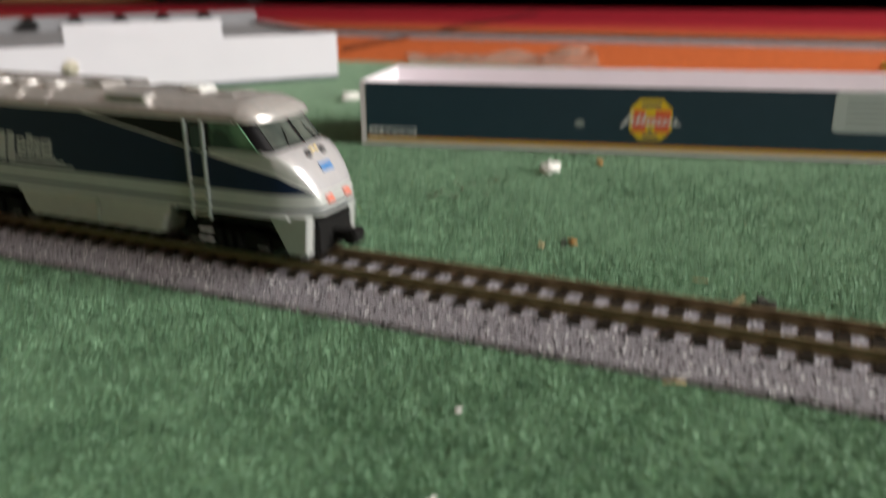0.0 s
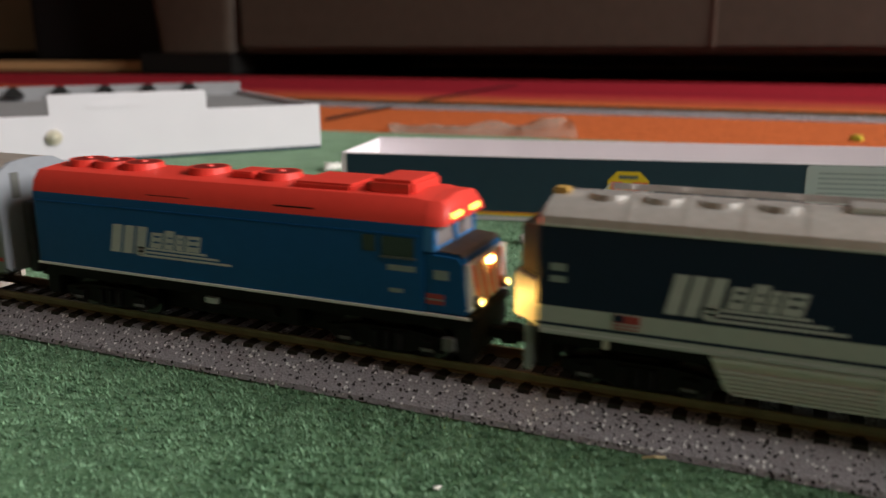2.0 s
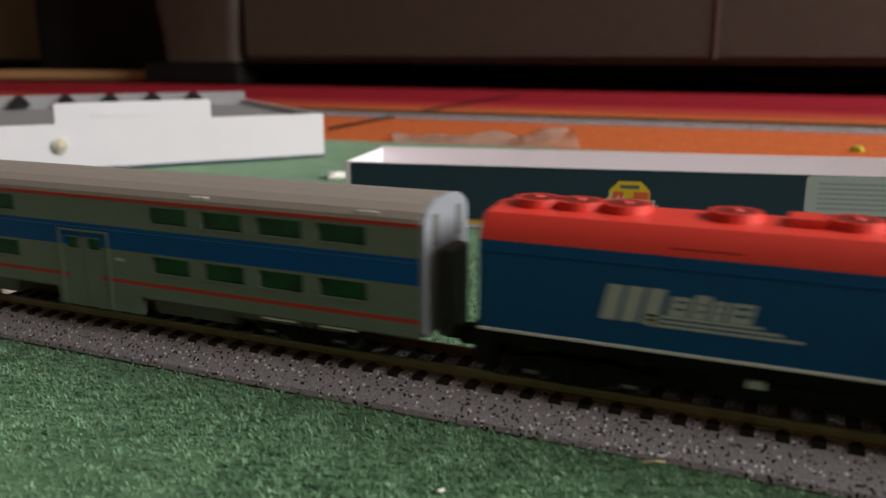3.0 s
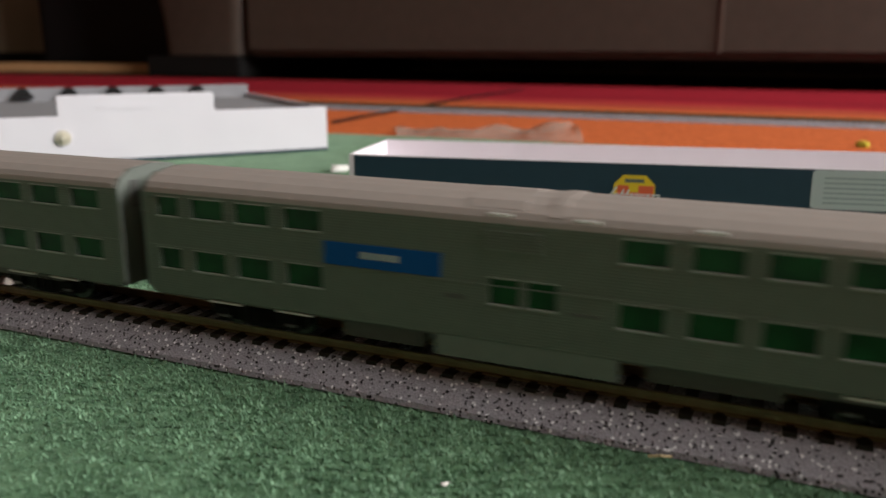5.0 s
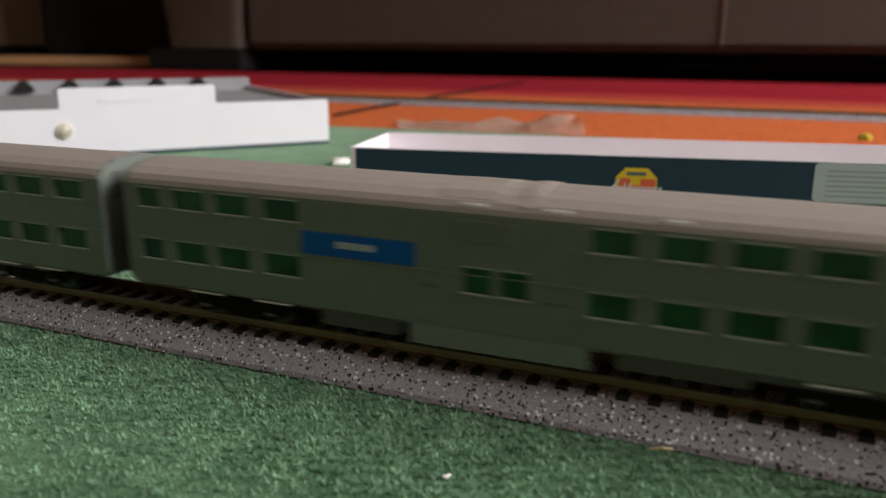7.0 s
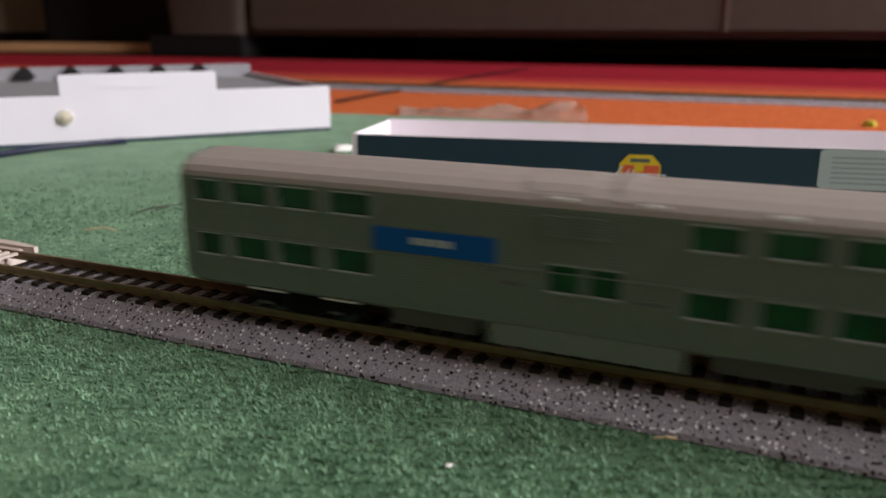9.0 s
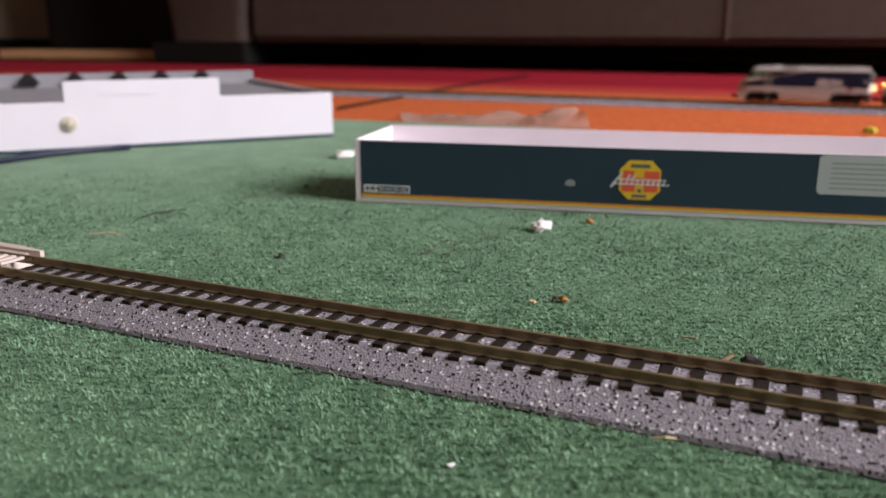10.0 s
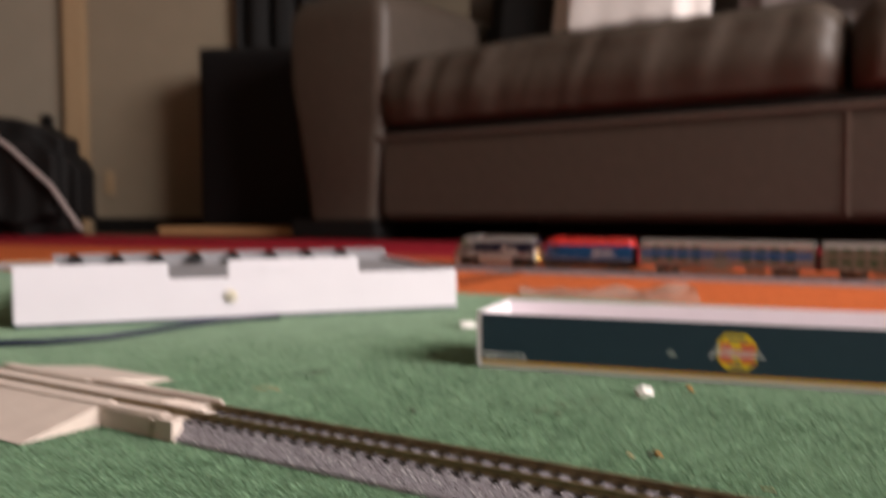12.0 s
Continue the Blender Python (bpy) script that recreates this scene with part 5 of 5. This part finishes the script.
    for s in (-1, 1):
        vent = part("roof_vent", bar(4.5, 15.0, s, 4.6, 8.3, 27.8, 30.0, None, 0.3), M["loco_silver"], top, "boxy roof vent with dark slots")
        for z in (28.1, 29.1):
            part("vent_slot", bar(6.0, 13.8, s, 8.2, 8.36, z, z + 0.5), M["gear_grey"], vent)
        for k in range(10):
            part("side_rib", prism([(s * 9.30, 26.75), (s * 9.46, 26.75), (s * 9.12, 28.0), (s * 8.95, 28.0)], "x", -47.6 + k * 2.9, -47.3 + k * 2.9), M["loco_silver"], top)
    part("roof_pod", box(19.0, 23.5, -2.6, 2.6, 30.0, 31.1, 0.35), M["white_paint"], top, "white roof pod")
    part("roof_hatch", box(27.0, 32.0, -3.6, 3.6, 29.9, 30.4, 0.2), M["loco_silver"], top)
    part("aerial_rail", box(-41, 4, 4.3, 4.7, 30.2, 31.2), M["loco_silver"], top)
    part("rear_end", prism([(-49.3, -8.9), (-54.4, -4.6), (-54.4, 4.6), (-49.3, 8.9)], "z", 9.9, 17.4, bevel=0.3), M["white_paint"], top, "tapered pale rear end lit by the lamps behind")
    part("rear_hood", prism([(-49.3, -8.4), (-53.2, -5.0), (-53.2, 5.0), (-49.3, 8.4)], "z", 17.6, 25.6, bevel=0.3), M["nose_brown"], top, "dark tapered upper rear")
    part("rear_horn", box(-49.0, -46.6, -2.6, 0.8, 29.0, 31.0, 0.3), M["horn"], top, "small ochre horn block")
    # added block: hides lit felt where the coupling gap lies in shade
    part("gap_filler", box(-51.6, -47.0, -6.4, 6.4, 2.0, 9.7, 0.4), M["black"], top, "black block added to darken the coupling gap")
    part("rear_door", box(-54.7, -54.3, -3.0, 3.0, 10.4, 17.2, 0.1), M["gear_grey"], top)
    ladder(top, -1)
    ladder(top, 1)
    truck(top, -33.5)
    truck(top, 32.0)
    coupler(top, 50.4, 1)
    coupler(top, -52.4, -1)
    return top


def cowl_locomotive():
    top = thing("cowl_locomotive", "blue diesel model locomotive with bright red roof and lit headlights", "model locomotive")
    W = 9.4
    secs = [(x, [(W, 9.6), (W, 24.4), (8.9, 26.6), (7.3, 28.6), (0, 29.3), (-7.3, 28.6), (-8.9, 26.6), (-W, 24.4), (-W, 9.6)]) for x in (-48.5, -40, -20, 0, 20, 36.5)]
    secs.insert(0, (-49.2, [(W - 0.5, 9.8), (W - 0.5, 24.2), (8.3, 26.2), (6.9, 28.0), (0, 28.7), (-6.9, 28.0), (-8.3, 26.2), (-W + 0.5, 24.2), (-W + 0.5, 9.8)]))
    secs.append((38.8, [(W, 9.6), (W, 24.2), (8.8, 26.4), (7.2, 28.2), (0, 28.9), (-7.2, 28.2), (-8.8, 26.4), (-W, 24.2), (-W, 9.6)]))
    bm = loft(secs)
    cut(bm, (0, 0, 24.45), (0, 0, 1))
    paint(bm, lambda c, n: 1 if c.z > 24.45 else 0)
    part("body", bm, [M["loco_blue"], M["loco_red"]], top, "plain blue sides under a red roof", smooth=32)
    crown = [(9.38, 24.5), (8.85, 26.45), (7.25, 28.3), (0, 28.95), (-7.25, 28.3), (-8.85, 26.45), (-9.38, 24.5)]
    secs = [(38.7, crown), (41.2, [(y * 0.985, z - 0.1) for y, z in crown]), (42.3, [(y * 0.95, 24.5 + (z - 24.5) * 0.72) for y, z in crown]), (42.6, [(y * 0.93, 24.5 + (z - 24.5) * 0.60) for y, z in crown])]
    part("brow", loft(secs), M["loco_red"], top, "red roof front over the windscreen", smooth=32)
    bm = prism([(38.7, 9.6), (46.4, 9.6), (46.9, 11.0), (46.1, 18.6), (45.1, 19.9), (38.7, 20.3)], "y", -9.2, 9.2, bevel=0.5)
    nose = part("nose", bm, M["loco_blue"], top, "low blue nose")
    part("nose_face", box(46.0, 46.94, -8.75, 8.75, 10.5, 18.5), M["white_paint"], nose, "white striped nose face")
    for i in range(5):
        y = -8.4 + i * 3.3
        pts = [(min(8.6, y + 3.6), 10.7), (min(8.6, y + 5.3), 10.7), (y + 1.7, 18.3), (y, 18.3)]
        part("nose_stripe", prism(pts, "x", 46.945, 47.03), M["print_red"], nose, "red slanted stripe")
    part("pilot", prism([(43.7, 8.5), (47.3, 8.5), (47.6, 6.0), (46.9, 1.3), (45.3, 1.0), (43.7, 4.0)], "y", -8.0, 8.0, bevel=0.3), M["black"], top, "black pilot plate")
    part("anticlimber", box(45.5, 48.1, -8.4, 8.4, 8.4, 9.8, 0.3), M["black"], top)
    for y in (-1, 1):
        part("windscreen", prism([(38.9, 20.8), (40.6, 20.6), (40.2, 24.5), (38.9, 24.6)], "y", *sorted((y * 0.7, y * 8.3))), M["glass_cowl"], top, "windscreen pane with pale reflections painted in")
        part("windscreen_rim", prism([(38.8, 20.2), (40.9, 20.1), (40.7, 20.7), (38.8, 20.9)], "y", *sorted((y * 0.3, y * 9.2))), M["frame_blue"], top)
        part("windscreen_post", bar(38.8, 40.9, y, 8.3, 9.3, 20.1, 24.5, None, 0.2), M["frame_blue"], top)
        part("headlight", bar(41.9, 42.78, y, 1.6, 6.6, 24.95, 26.5, None, 0.3), M["lamp_amber"], top, "lit amber headlight panel")
        part("ditch_light", drum(0.65, 0.65, 0.5, Matrix.Translation((47.15, y * 6.6, 11.8)) @ pose(0, 0, 0, 0, 90, 0), 14), M["lamp_white"], top, "lit warm ditch light")
        # ring added to stop sideways light from whitening the nose
        part("beam_ring", ring(0.72, 1.05, 46.95, 48.2, y * 6.6, 11.8), M["gear_grey"], top, "short grey ring added to narrow the lamp's beam")
    part("windscreen_post", prism([(38.8, 20.1), (41.0, 20.1), (40.7, 24.6), (38.8, 24.6)], "y", -0.65, 0.65), M["frame_blue"], top, "blue centre post")
    part("nose_top", prism([(40.9, 20.24), (45.0, 19.95), (45.6, 19.35), (45.7, 19.5), (45.1, 20.1), (40.9, 20.42)], "y", -8.7, 8.7), M["nose_brown"], nose, "dark brown sheet over the nose top")
    for k in (-0.8, 0.8):
        part("nose_light", drum(0.5, 0.5, 0.7, Matrix.Translation((47.0, k, 17.4)) @ pose(0, 0, 0, 0, 90, 0), 14), M["lamp_nose"], top, "lit amber nose lamp")
    for s in (-1, 1):
        part("sill", bar(-49.0, 47.0, s, 9.3, 9.65, 9.3, 9.75), M["white_paint"], top, "thin white sill line")
        part("side_seam", bar(-48.4, 38.4, s, 9.36, 9.5, 22.6, 22.8), M["stripe_blue"], top)
        part("cab_window", bar(31.2, 37.2, s, 9.3, 9.52, 18.9, 22.2), M["glass_dark"], top, "dark cab window")
        part("cab_window", bar(27.6, 30.0, s, 9.3, 9.52, 19.4, 22.2), M["glass_dark"], top, "dark cab window")
        part("window_ledge", bar(31.0, 37.4, s, 9.4, 9.62, 18.5, 18.85), M["gear_grey"], top)
        emblem(top, -29.0 if s < 0 else -30.4, 13.7, 23.0, 5.6, s, 9.4, M["emblem_pale"], M["loco_blue"])
        part("number_bars", bar(32.2, 37.4, s, 9.4, 9.45, 16.4, 17.4), M["text_grey"], top)
        part("number_bars", bar(40.6, 43.2, s, 9.2, 9.28, 15.6, 17.2), M["text_grey"], top)
        part("data_bars", bar(32.4, 35.0, s, 9.4, 9.45, 12.6, 13.3), M["text_grey"], top)
        flag = part("flag", bar(39.2, 42.4, s, 9.2, 9.28, 11.3, 13.1), M["flag_red"], top, "small striped flag")
        part("flag_stripe", bar(39.2, 42.4, s, 9.29, 9.33, 12.0, 12.25), M["text_grey"], flag)
        part("roof_slot", bar(-19.0, -9.0, s, 8.9, 9.15, 25.4, 25.65), M["loco_black"], top)
        part("roof_slot", bar(10.0, 18.0, s, 8.9, 9.15, 25.6, 25.85), M["loco_black"], top)
        part("air_tank", drum(1.5, 1.5, 16, Matrix.Translation((0, s * 6.5, 5.4)) @ pose(0, 0, 0, 0, 90, 0), 14), M["running_gear"], top, "black air tank")
        part("step_plate", bar(-7, -4.4, s, 8.0, 9.0, 5.6, 6.7), M["print_grey"], top)
        part("step_plate", bar(42, 44, s, 7.6, 9.0, 3.2, 5.4), M["gear_grey"], top)
    part("fuel_tank", box(-13, 13, -6.8, 6.8, 2.6, 7.2, 0.6), M["running_gear"], top, "black fuel tank")
    part("gearbox", box(-46, 46, -3.5, 3.5, 1.6, 6.7), M["running_gear"], top, "black drive housing")
    part("underframe", box(-47, 46, -7.6, 7.6, 6.6, 9.5), M["running_gear"], top)
    for x in (-42, -35, -27.5, -11, 5.5):
        fan = part("roof_fan", drum(4.2, 3.9, 1.5, Matrix.Translation((x, 0, 29.5)), 22), M["loco_red"], top, "round red roof fan")
        # flat dark disc paints the shade of an open fan
        part("fan_shade_disc", drum(3.2, 3.2, 0.12, Matrix.Translation((x, 0, 30.22)), 18), M["shade_red"], fan, "dark red disc painted as the fan's inner shade")
        part("fan_hub", drum(0.9, 0.7, 0.5, Matrix.Translation((x, 0, 30.35)), 12), M["loco_red"], fan)
    part("exhaust_vent", box(-3.6, 1.6, -3.4, 3.4, 28.8, 30.2, 0.3), M["loco_red"], top)
    part("roof_box", box(12, 24, -6.2, 6.2, 28.2, 29.8, 0.4), M["loco_red"], top)
    part("roof_box", box(27.0, 35.5, -5.8, 5.8, 28.2, 31.0, 0.6), M["loco_red"], top, "raised red roof box")
    part("box_grille", box(25.6, 27.2, -5.0, 5.0, 28.4, 30.0, 0.2), M["stripe_red"], top)
    # added black block that darkens the gap ahead of the first coach
    part("gap_filler", box(-51.0, -47.0, -6.6, 6.6, 1.8, 9.5, 0.4), M["black"], top, "black block added to darken the coupling gap")
    part("rear_face", box(-49.5, -49.1, -7.6, 7.6, 9.8, 23.6, 0.1), M["running_gear"], top, "dark rear end")
    truck(top, -32.0)
    truck(top, 31.0)
    coupler(top, 47.4, 1)
    coupler(top, -49.2, -1)
    return top


def coach(name, label, first):
    """A double-deck gallery coach, 156 long. first: the one with blue and red bands."""
    top = thing(name, label, "model coach", group="coaches of the train")
    H, W = 78.0, 9.6
    if first:
        ups = [(h, h + w) for h, w in ((58.2, 9.6), (45.4, 9.4), (32.9, 9.0), (20.2, 9.0))]
        ups += [(-a - w, -a) for a, w in ((16.5, 9.4), (29.0, 9.2), (41.6, 9.2), (54.2, 9.4))]
        upper, lower = (21.2, 24.7), (11.2, 14.8)
        low = ups
        doors = [(-4.2, 8.7, 2.6, 18.2)]
        holes_door = [((-2.6, 0.8), (14.4, 17.0)), ((3.2, 6.6), (14.4, 17.0))]
        step = (-6.0, 16.6)
    else:
        ups = [(a - H, b - H) for a, b in ((2.6, 7.6), (10.8, 18.1), (20.8, 28.1), (31.6, 39.0), (91.6, 98.4), (101.9, 109.0), (112.1, 119.4), (122.6, 130.0), (133.2, 140.6), (144.2, 151.5))]
        low = ups
        upper, lower = (21.3, 25.2), (11.0, 15.2)
        doors = []
        holes_door = [((-7.4, -2.4), (12.3, 16.9)), ((-1.0, 3.8), (12.3, 16.9))]
        step = (-17.0, 14.0)
    holes = [((a, b), upper) for a, b in ups] + [((a, b), lower) for a, b in low] + holes_door
    skin = M["coach_plain"] if first else M["coach_steel"]
    for s in (-1, 1):
        xs = sorted({-H, H, step[0], step[1], *[v for (a, b), z in holes for v in (a, b)]})
        zs = sorted({6.0, 25.8, *[v for h, (a, b) in holes for v in (a, b)], 15.2 + 0.05, 20.0, 8.4, 9.2})
        bm = bmesh.new()
        grid = {}

        def vert(x, z):
            if (x, z) not in grid:
                grid[x, z] = bm.verts.new((x, s * W, z))
            return grid[x, z]
        for xa, xb in zip(xs, xs[1:]):
            for za, zb in zip(zs, zs[1:]):
                cx, cz = (xa + xb) / 2, (za + zb) / 2
                if any(a < cx < b and c < cz < d for (a, b), (c, d) in holes):
                    continue
                f = bm.faces.new((vert(xa, za), vert(xb, za), vert(xb, zb), vert(xa, zb)))
                if first:
                    indoor = -4.2 < cx < 8.7
                    f.material_index = 0 if indoor and cz < 18.2 else 1 if 15.25 <= cz <= 20.0 else 2 if 8.4 < cz < 9.2 else 0
        bmesh.ops.recalc_face_normals(bm, faces=bm.faces)
        bmesh.ops.solidify(bm, geom=bm.faces[:], thickness=0.5)
        part("side", bm, [skin, M["stripe_blue"], M["stripe_red"]] if first else skin, top, "grey side with blue and red bands" if first else "fluted grey steel side")
        for (a, b), (c, d) in holes:
            w = part("window", bar(a - 0.1, b + 0.1, s, W - 0.75, W - 0.52, c - 0.1, d + 0.1), M["glass_green"], top, "dark green tinted pane")
            part("window_sill", bar(a - 0.2, b + 0.2, s, W - 0.4, W + 0.12, c - 0.12, c + 0.16), skin if first else M["frame_pale"], w, "thin pale lower frame")
            part("window_head", bar(a - 0.2, b + 0.2, s, W - 0.4, W + 0.09, d - 0.1, d + 0.1), skin if first else M["frame_pale"], w, "thin pale upper frame")
        part("belt_line", bar(-H, H, s, W, W + 0.10, 15.5, 15.68), M["coach_plain"], top) if not first else None
        for x in (-64.5, -49.0, 45.5, 58.0):
            part("step_strip", bar(x, x + 7.5, s, W - 1.0, W - 0.1, 5.35, 5.75), M["white_paint"], top, "white strip over the truck")
        part("step_panel", bar(step[0], step[1], s, W - 0.9, W - 0.02, 2.3, 5.98), M["coach_plain"], top, "lowered doorway panel")
        for x0, x1, z0, z1 in doors:
            part("door_frame", bar(x0 - 0.3, x0 + 0.1, s, W, W + 0.2, z0, z1), M["coach_plain"], top)
            part("door_frame", bar(x1 - 0.1, x1 + 0.3, s, W, W + 0.2, z0, z1), M["coach_plain"], top)
            part("door_frame", bar(x0 - 0.3, x1 + 0.3, s, W, W + 0.2, z1, z1 + 0.4), M["coach_plain"], top)
            part("door_gap", bar(2.0, 2.3, s, W, W + 0.06, z0, z1), M["gear_grey"], top)
        if first:
            part("band_line", bar(-H, H, s, W, W + 0.05, 19.1, 19.22), M["frame_blue"], top, "thin pale blue line")
            part("eave_stripe", bar(-H, H, s, W - 0.3, W + 0.06, 25.2, 25.9), M["stripe_red"], top, "thin red line")
            part("data_bars", bar(10.5, 13.0, s, W, W + 0.05, 13.0, 13.6), M["print_grey"], top)
        else:
            sg = part("sign_panel", bar(39.7 - H, 62.0 - H, s, W + 0.02, W + 0.14, 15.9, 20.0), M["stripe_blue"], top, "blue sign panel with pale lettering blocks")
            for k in range(4):
                part("sign_bar", bar(47.0 - H + k * 1.9, 48.5 - H + k * 1.9, s, W + 0.14, W + 0.18, 17.5, 18.7), M["print_grey"], sg)
            for k in range(7):
                part("louvre", bar(69.6 - H, 79.4 - H, s, W, W + 0.18, 21.4 + k * 0.5, 21.65 + k * 0.5), M["coach_plain"], top)
            part("data_bars", bar(62.5 - H, 66.5 - H, s, W, W + 0.05, 12.6, 13.4), M["gear_grey"], top)
            part("data_bars", bar(84.0 - H, 89.0 - H, s, W, W + 0.05, 12.2, 12.7), M["gear_grey"], top)
        for k, x in enumerate((-8, 6, 24) if not first else (-62, 30, 66)):
            part("roof_vent", bar(x, x + 4.2, s, 7.9, 9.2, 26.5, 27.4, None, 0.15), M["white_paint"], top, "small pale roof vent")
        part("skirt", bar(step[1] + 6, step[1] + 46, s, 7.6, 8.4, 4.4, 5.98), M["gear_grey"], top)
    arch = [(W, 25.8), (W - 0.2, 26.6), (8.6, 27.7), (6.6, 28.8), (3.6, 29.5), (0, 29.7)]
    arch = arch + [(-y, z) for y, z in arch[-2::-1]]
    part("roof", prism(arch, "x", -H, H), M["coach_roof"], top, "dull warm grey arched roof")
    if not first:
        for i in range(5):
            y = 9.35 - i * 0.42
            for s in (-1, 1):
                part("roof_rib", box(-H + 0.5, H - 0.5, *sorted((s * y, s * (y - 0.14))), 25.9 + i * 0.36, 26.75 + i * 0.36), M["coach_roof"], top)
    if not first:
        part("roof_hatch", prism([(8.2, 28.0), (6.5, 29.1), (0, 30.0), (-6.5, 29.1), (-8.2, 28.0)], "x", -12, -2), M["coach_roof"], top)
        part("roof_band", prism([(9.0, 27.4), (6.6, 29.05), (3.6, 29.75), (0, 29.95), (-3.6, 29.75), (-6.6, 29.05), (-9.0, 27.4)], "x", 2, 4.5), M["coach_roof"], top, "raised band across the roof")
    part("floor_pan", box(-H + 0.5, H - 0.5, -8.8, 8.8, 5.4, 6.2), M["gear_grey"], top)
    part("deck", box(-H + 1, H - 1, -8.4, 8.4, 17.2, 18.2), M["gear_grey"], top)
    for d in (-1, 1):
        x = d * H
        end = [(8.6, 6.0), (W, 7.0), (W, 25.8), (8.6, 27.6), (5.6, 29.2), (0, 29.7), (-5.6, 29.2), (-8.6, 27.6), (-W, 25.8), (-W, 7.0), (-8.6, 6.0)]
        e = part("end_wall", prism(end, "x", *sorted((x - d * 0.1, x + d * 0.9))), M["end_grey"] if first and d > 0 else M["coach_plain"], top, "pale grey end wall")
        for y in (-5.2, 5.2):
            part("end_window", box(*sorted((x + d * 0.9, x + d * 1.05)), y - 1.0, y + 1.0, 21.5, 27.0), M["gear_grey"], e)
        part("diaphragm", box(*sorted((x + d * 0.9, x + d * 3.4)), -4.2, 4.2, 5.0, 20.5, 0.3), M["gangway"], e, "dark grey folded gangway")
        coupler(top, x + d * 0.5, d)
        truck(top, d * 54.0, False, (-7.5, 7.5))
    part("equipment_box", box(-36, -20, -7.8, 7.8, 2.2, 5.4, 0.4), M["gear_grey"], top, "grey underfloor box")
    part("equipment_box", box(18, 38, -7.8, 7.8, 2.4, 5.4, 0.4), M["gear_grey"], top, "grey underfloor box")
    return top


# ---- motion of the train ----
NOSE = [(0.0, -0.0803), (0.4, -0.0514), (0.6, -0.0380), (0.9, -0.0172), (1.2, 0.0037), (1.6, 0.0325), (2.0, 0.066), (2.5, 0.1105), (3.0, 0.1630), (3.2, 0.1860), (4.0, 0.2880), (4.8, 0.3970), (5.0, 0.4240),
        (5.5, 0.4970), (6.0, 0.5790), (6.5, 0.6630), (7.0, 0.7470), (8.0, 0.9140), (8.8, 1.0540), (9.0, 1.0890), (9.5, 1.1880), (10.0, 1.2840), (10.5, 1.3840), (11.0, 1.4860), (11.6, 1.6080), (12.0, 1.6900)]


def nose_at(t):
    """Smooth reading of the table: cubic through the rows."""
    for i in range(len(NOSE) - 1):
        (t0, a), (t1, b) = NOSE[i], NOSE[i + 1]
        if t <= t1 or i == len(NOSE) - 2:
            before, after = NOSE[max(i - 1, 0)], NOSE[min(i + 2, len(NOSE) - 1)]
            m0, m1 = (b - before[1]) / (t1 - before[0]), (after[1] - a) / (after[0] - t0)
            u, h = (t - t0) / (t1 - t0), t1 - t0
            return (2 * u ** 3 - 3 * u * u + 1) * a + (u ** 3 - 2 * u * u + u) * h * m0 + (3 * u * u - 2 * u ** 3) * b + (u ** 3 - u * u) * h * m1


def vehicle_pose(s, half):
    (xa, ya, _), (xb, yb, _) = track_at(s + half), track_at(s - half)
    za, zb = ground_at(ya), ground_at(yb)
    h = math.degrees(math.atan2(ya - yb, xa - xb))
    return pose((xa + xb) / 2, (ya + yb) / 2, RAIL_TOP + (za + zb) / 2, 0, -math.degrees(math.asin((za - zb) / (2 * half))), h)


track()
train = [(streamlined_locomotive(), -0.0510, 0.033), (cowl_locomotive(), -0.1585, 0.031),
         (coach("gallery_coach", "grey double-deck model coach with blue band and red lines", True), -0.2960, 0.054)]
plain = coach("gallery_coach", "fluted grey double-deck model coach with a blue sign panel", False)
for k in range(5):
    train.append((plain if k == 0 else copy_thing(plain, Matrix()), -0.4600 - 0.164 * k, 0.054))

for s in (-1, 1):
    part("marker_lamp", box(-79.6, -78.8, *sorted((s * 7.8, s * 9.0)), 19.9, 20.7, 0.2), M["lamp_red"], train[-1][0], "lit red marker lamp")


def motions():
    for ob, offset, half in train:
        walk(ob, [(0.25 * i, vehicle_pose(nose_at(0.25 * i) + offset, half)) for i in range(49)])


motions()
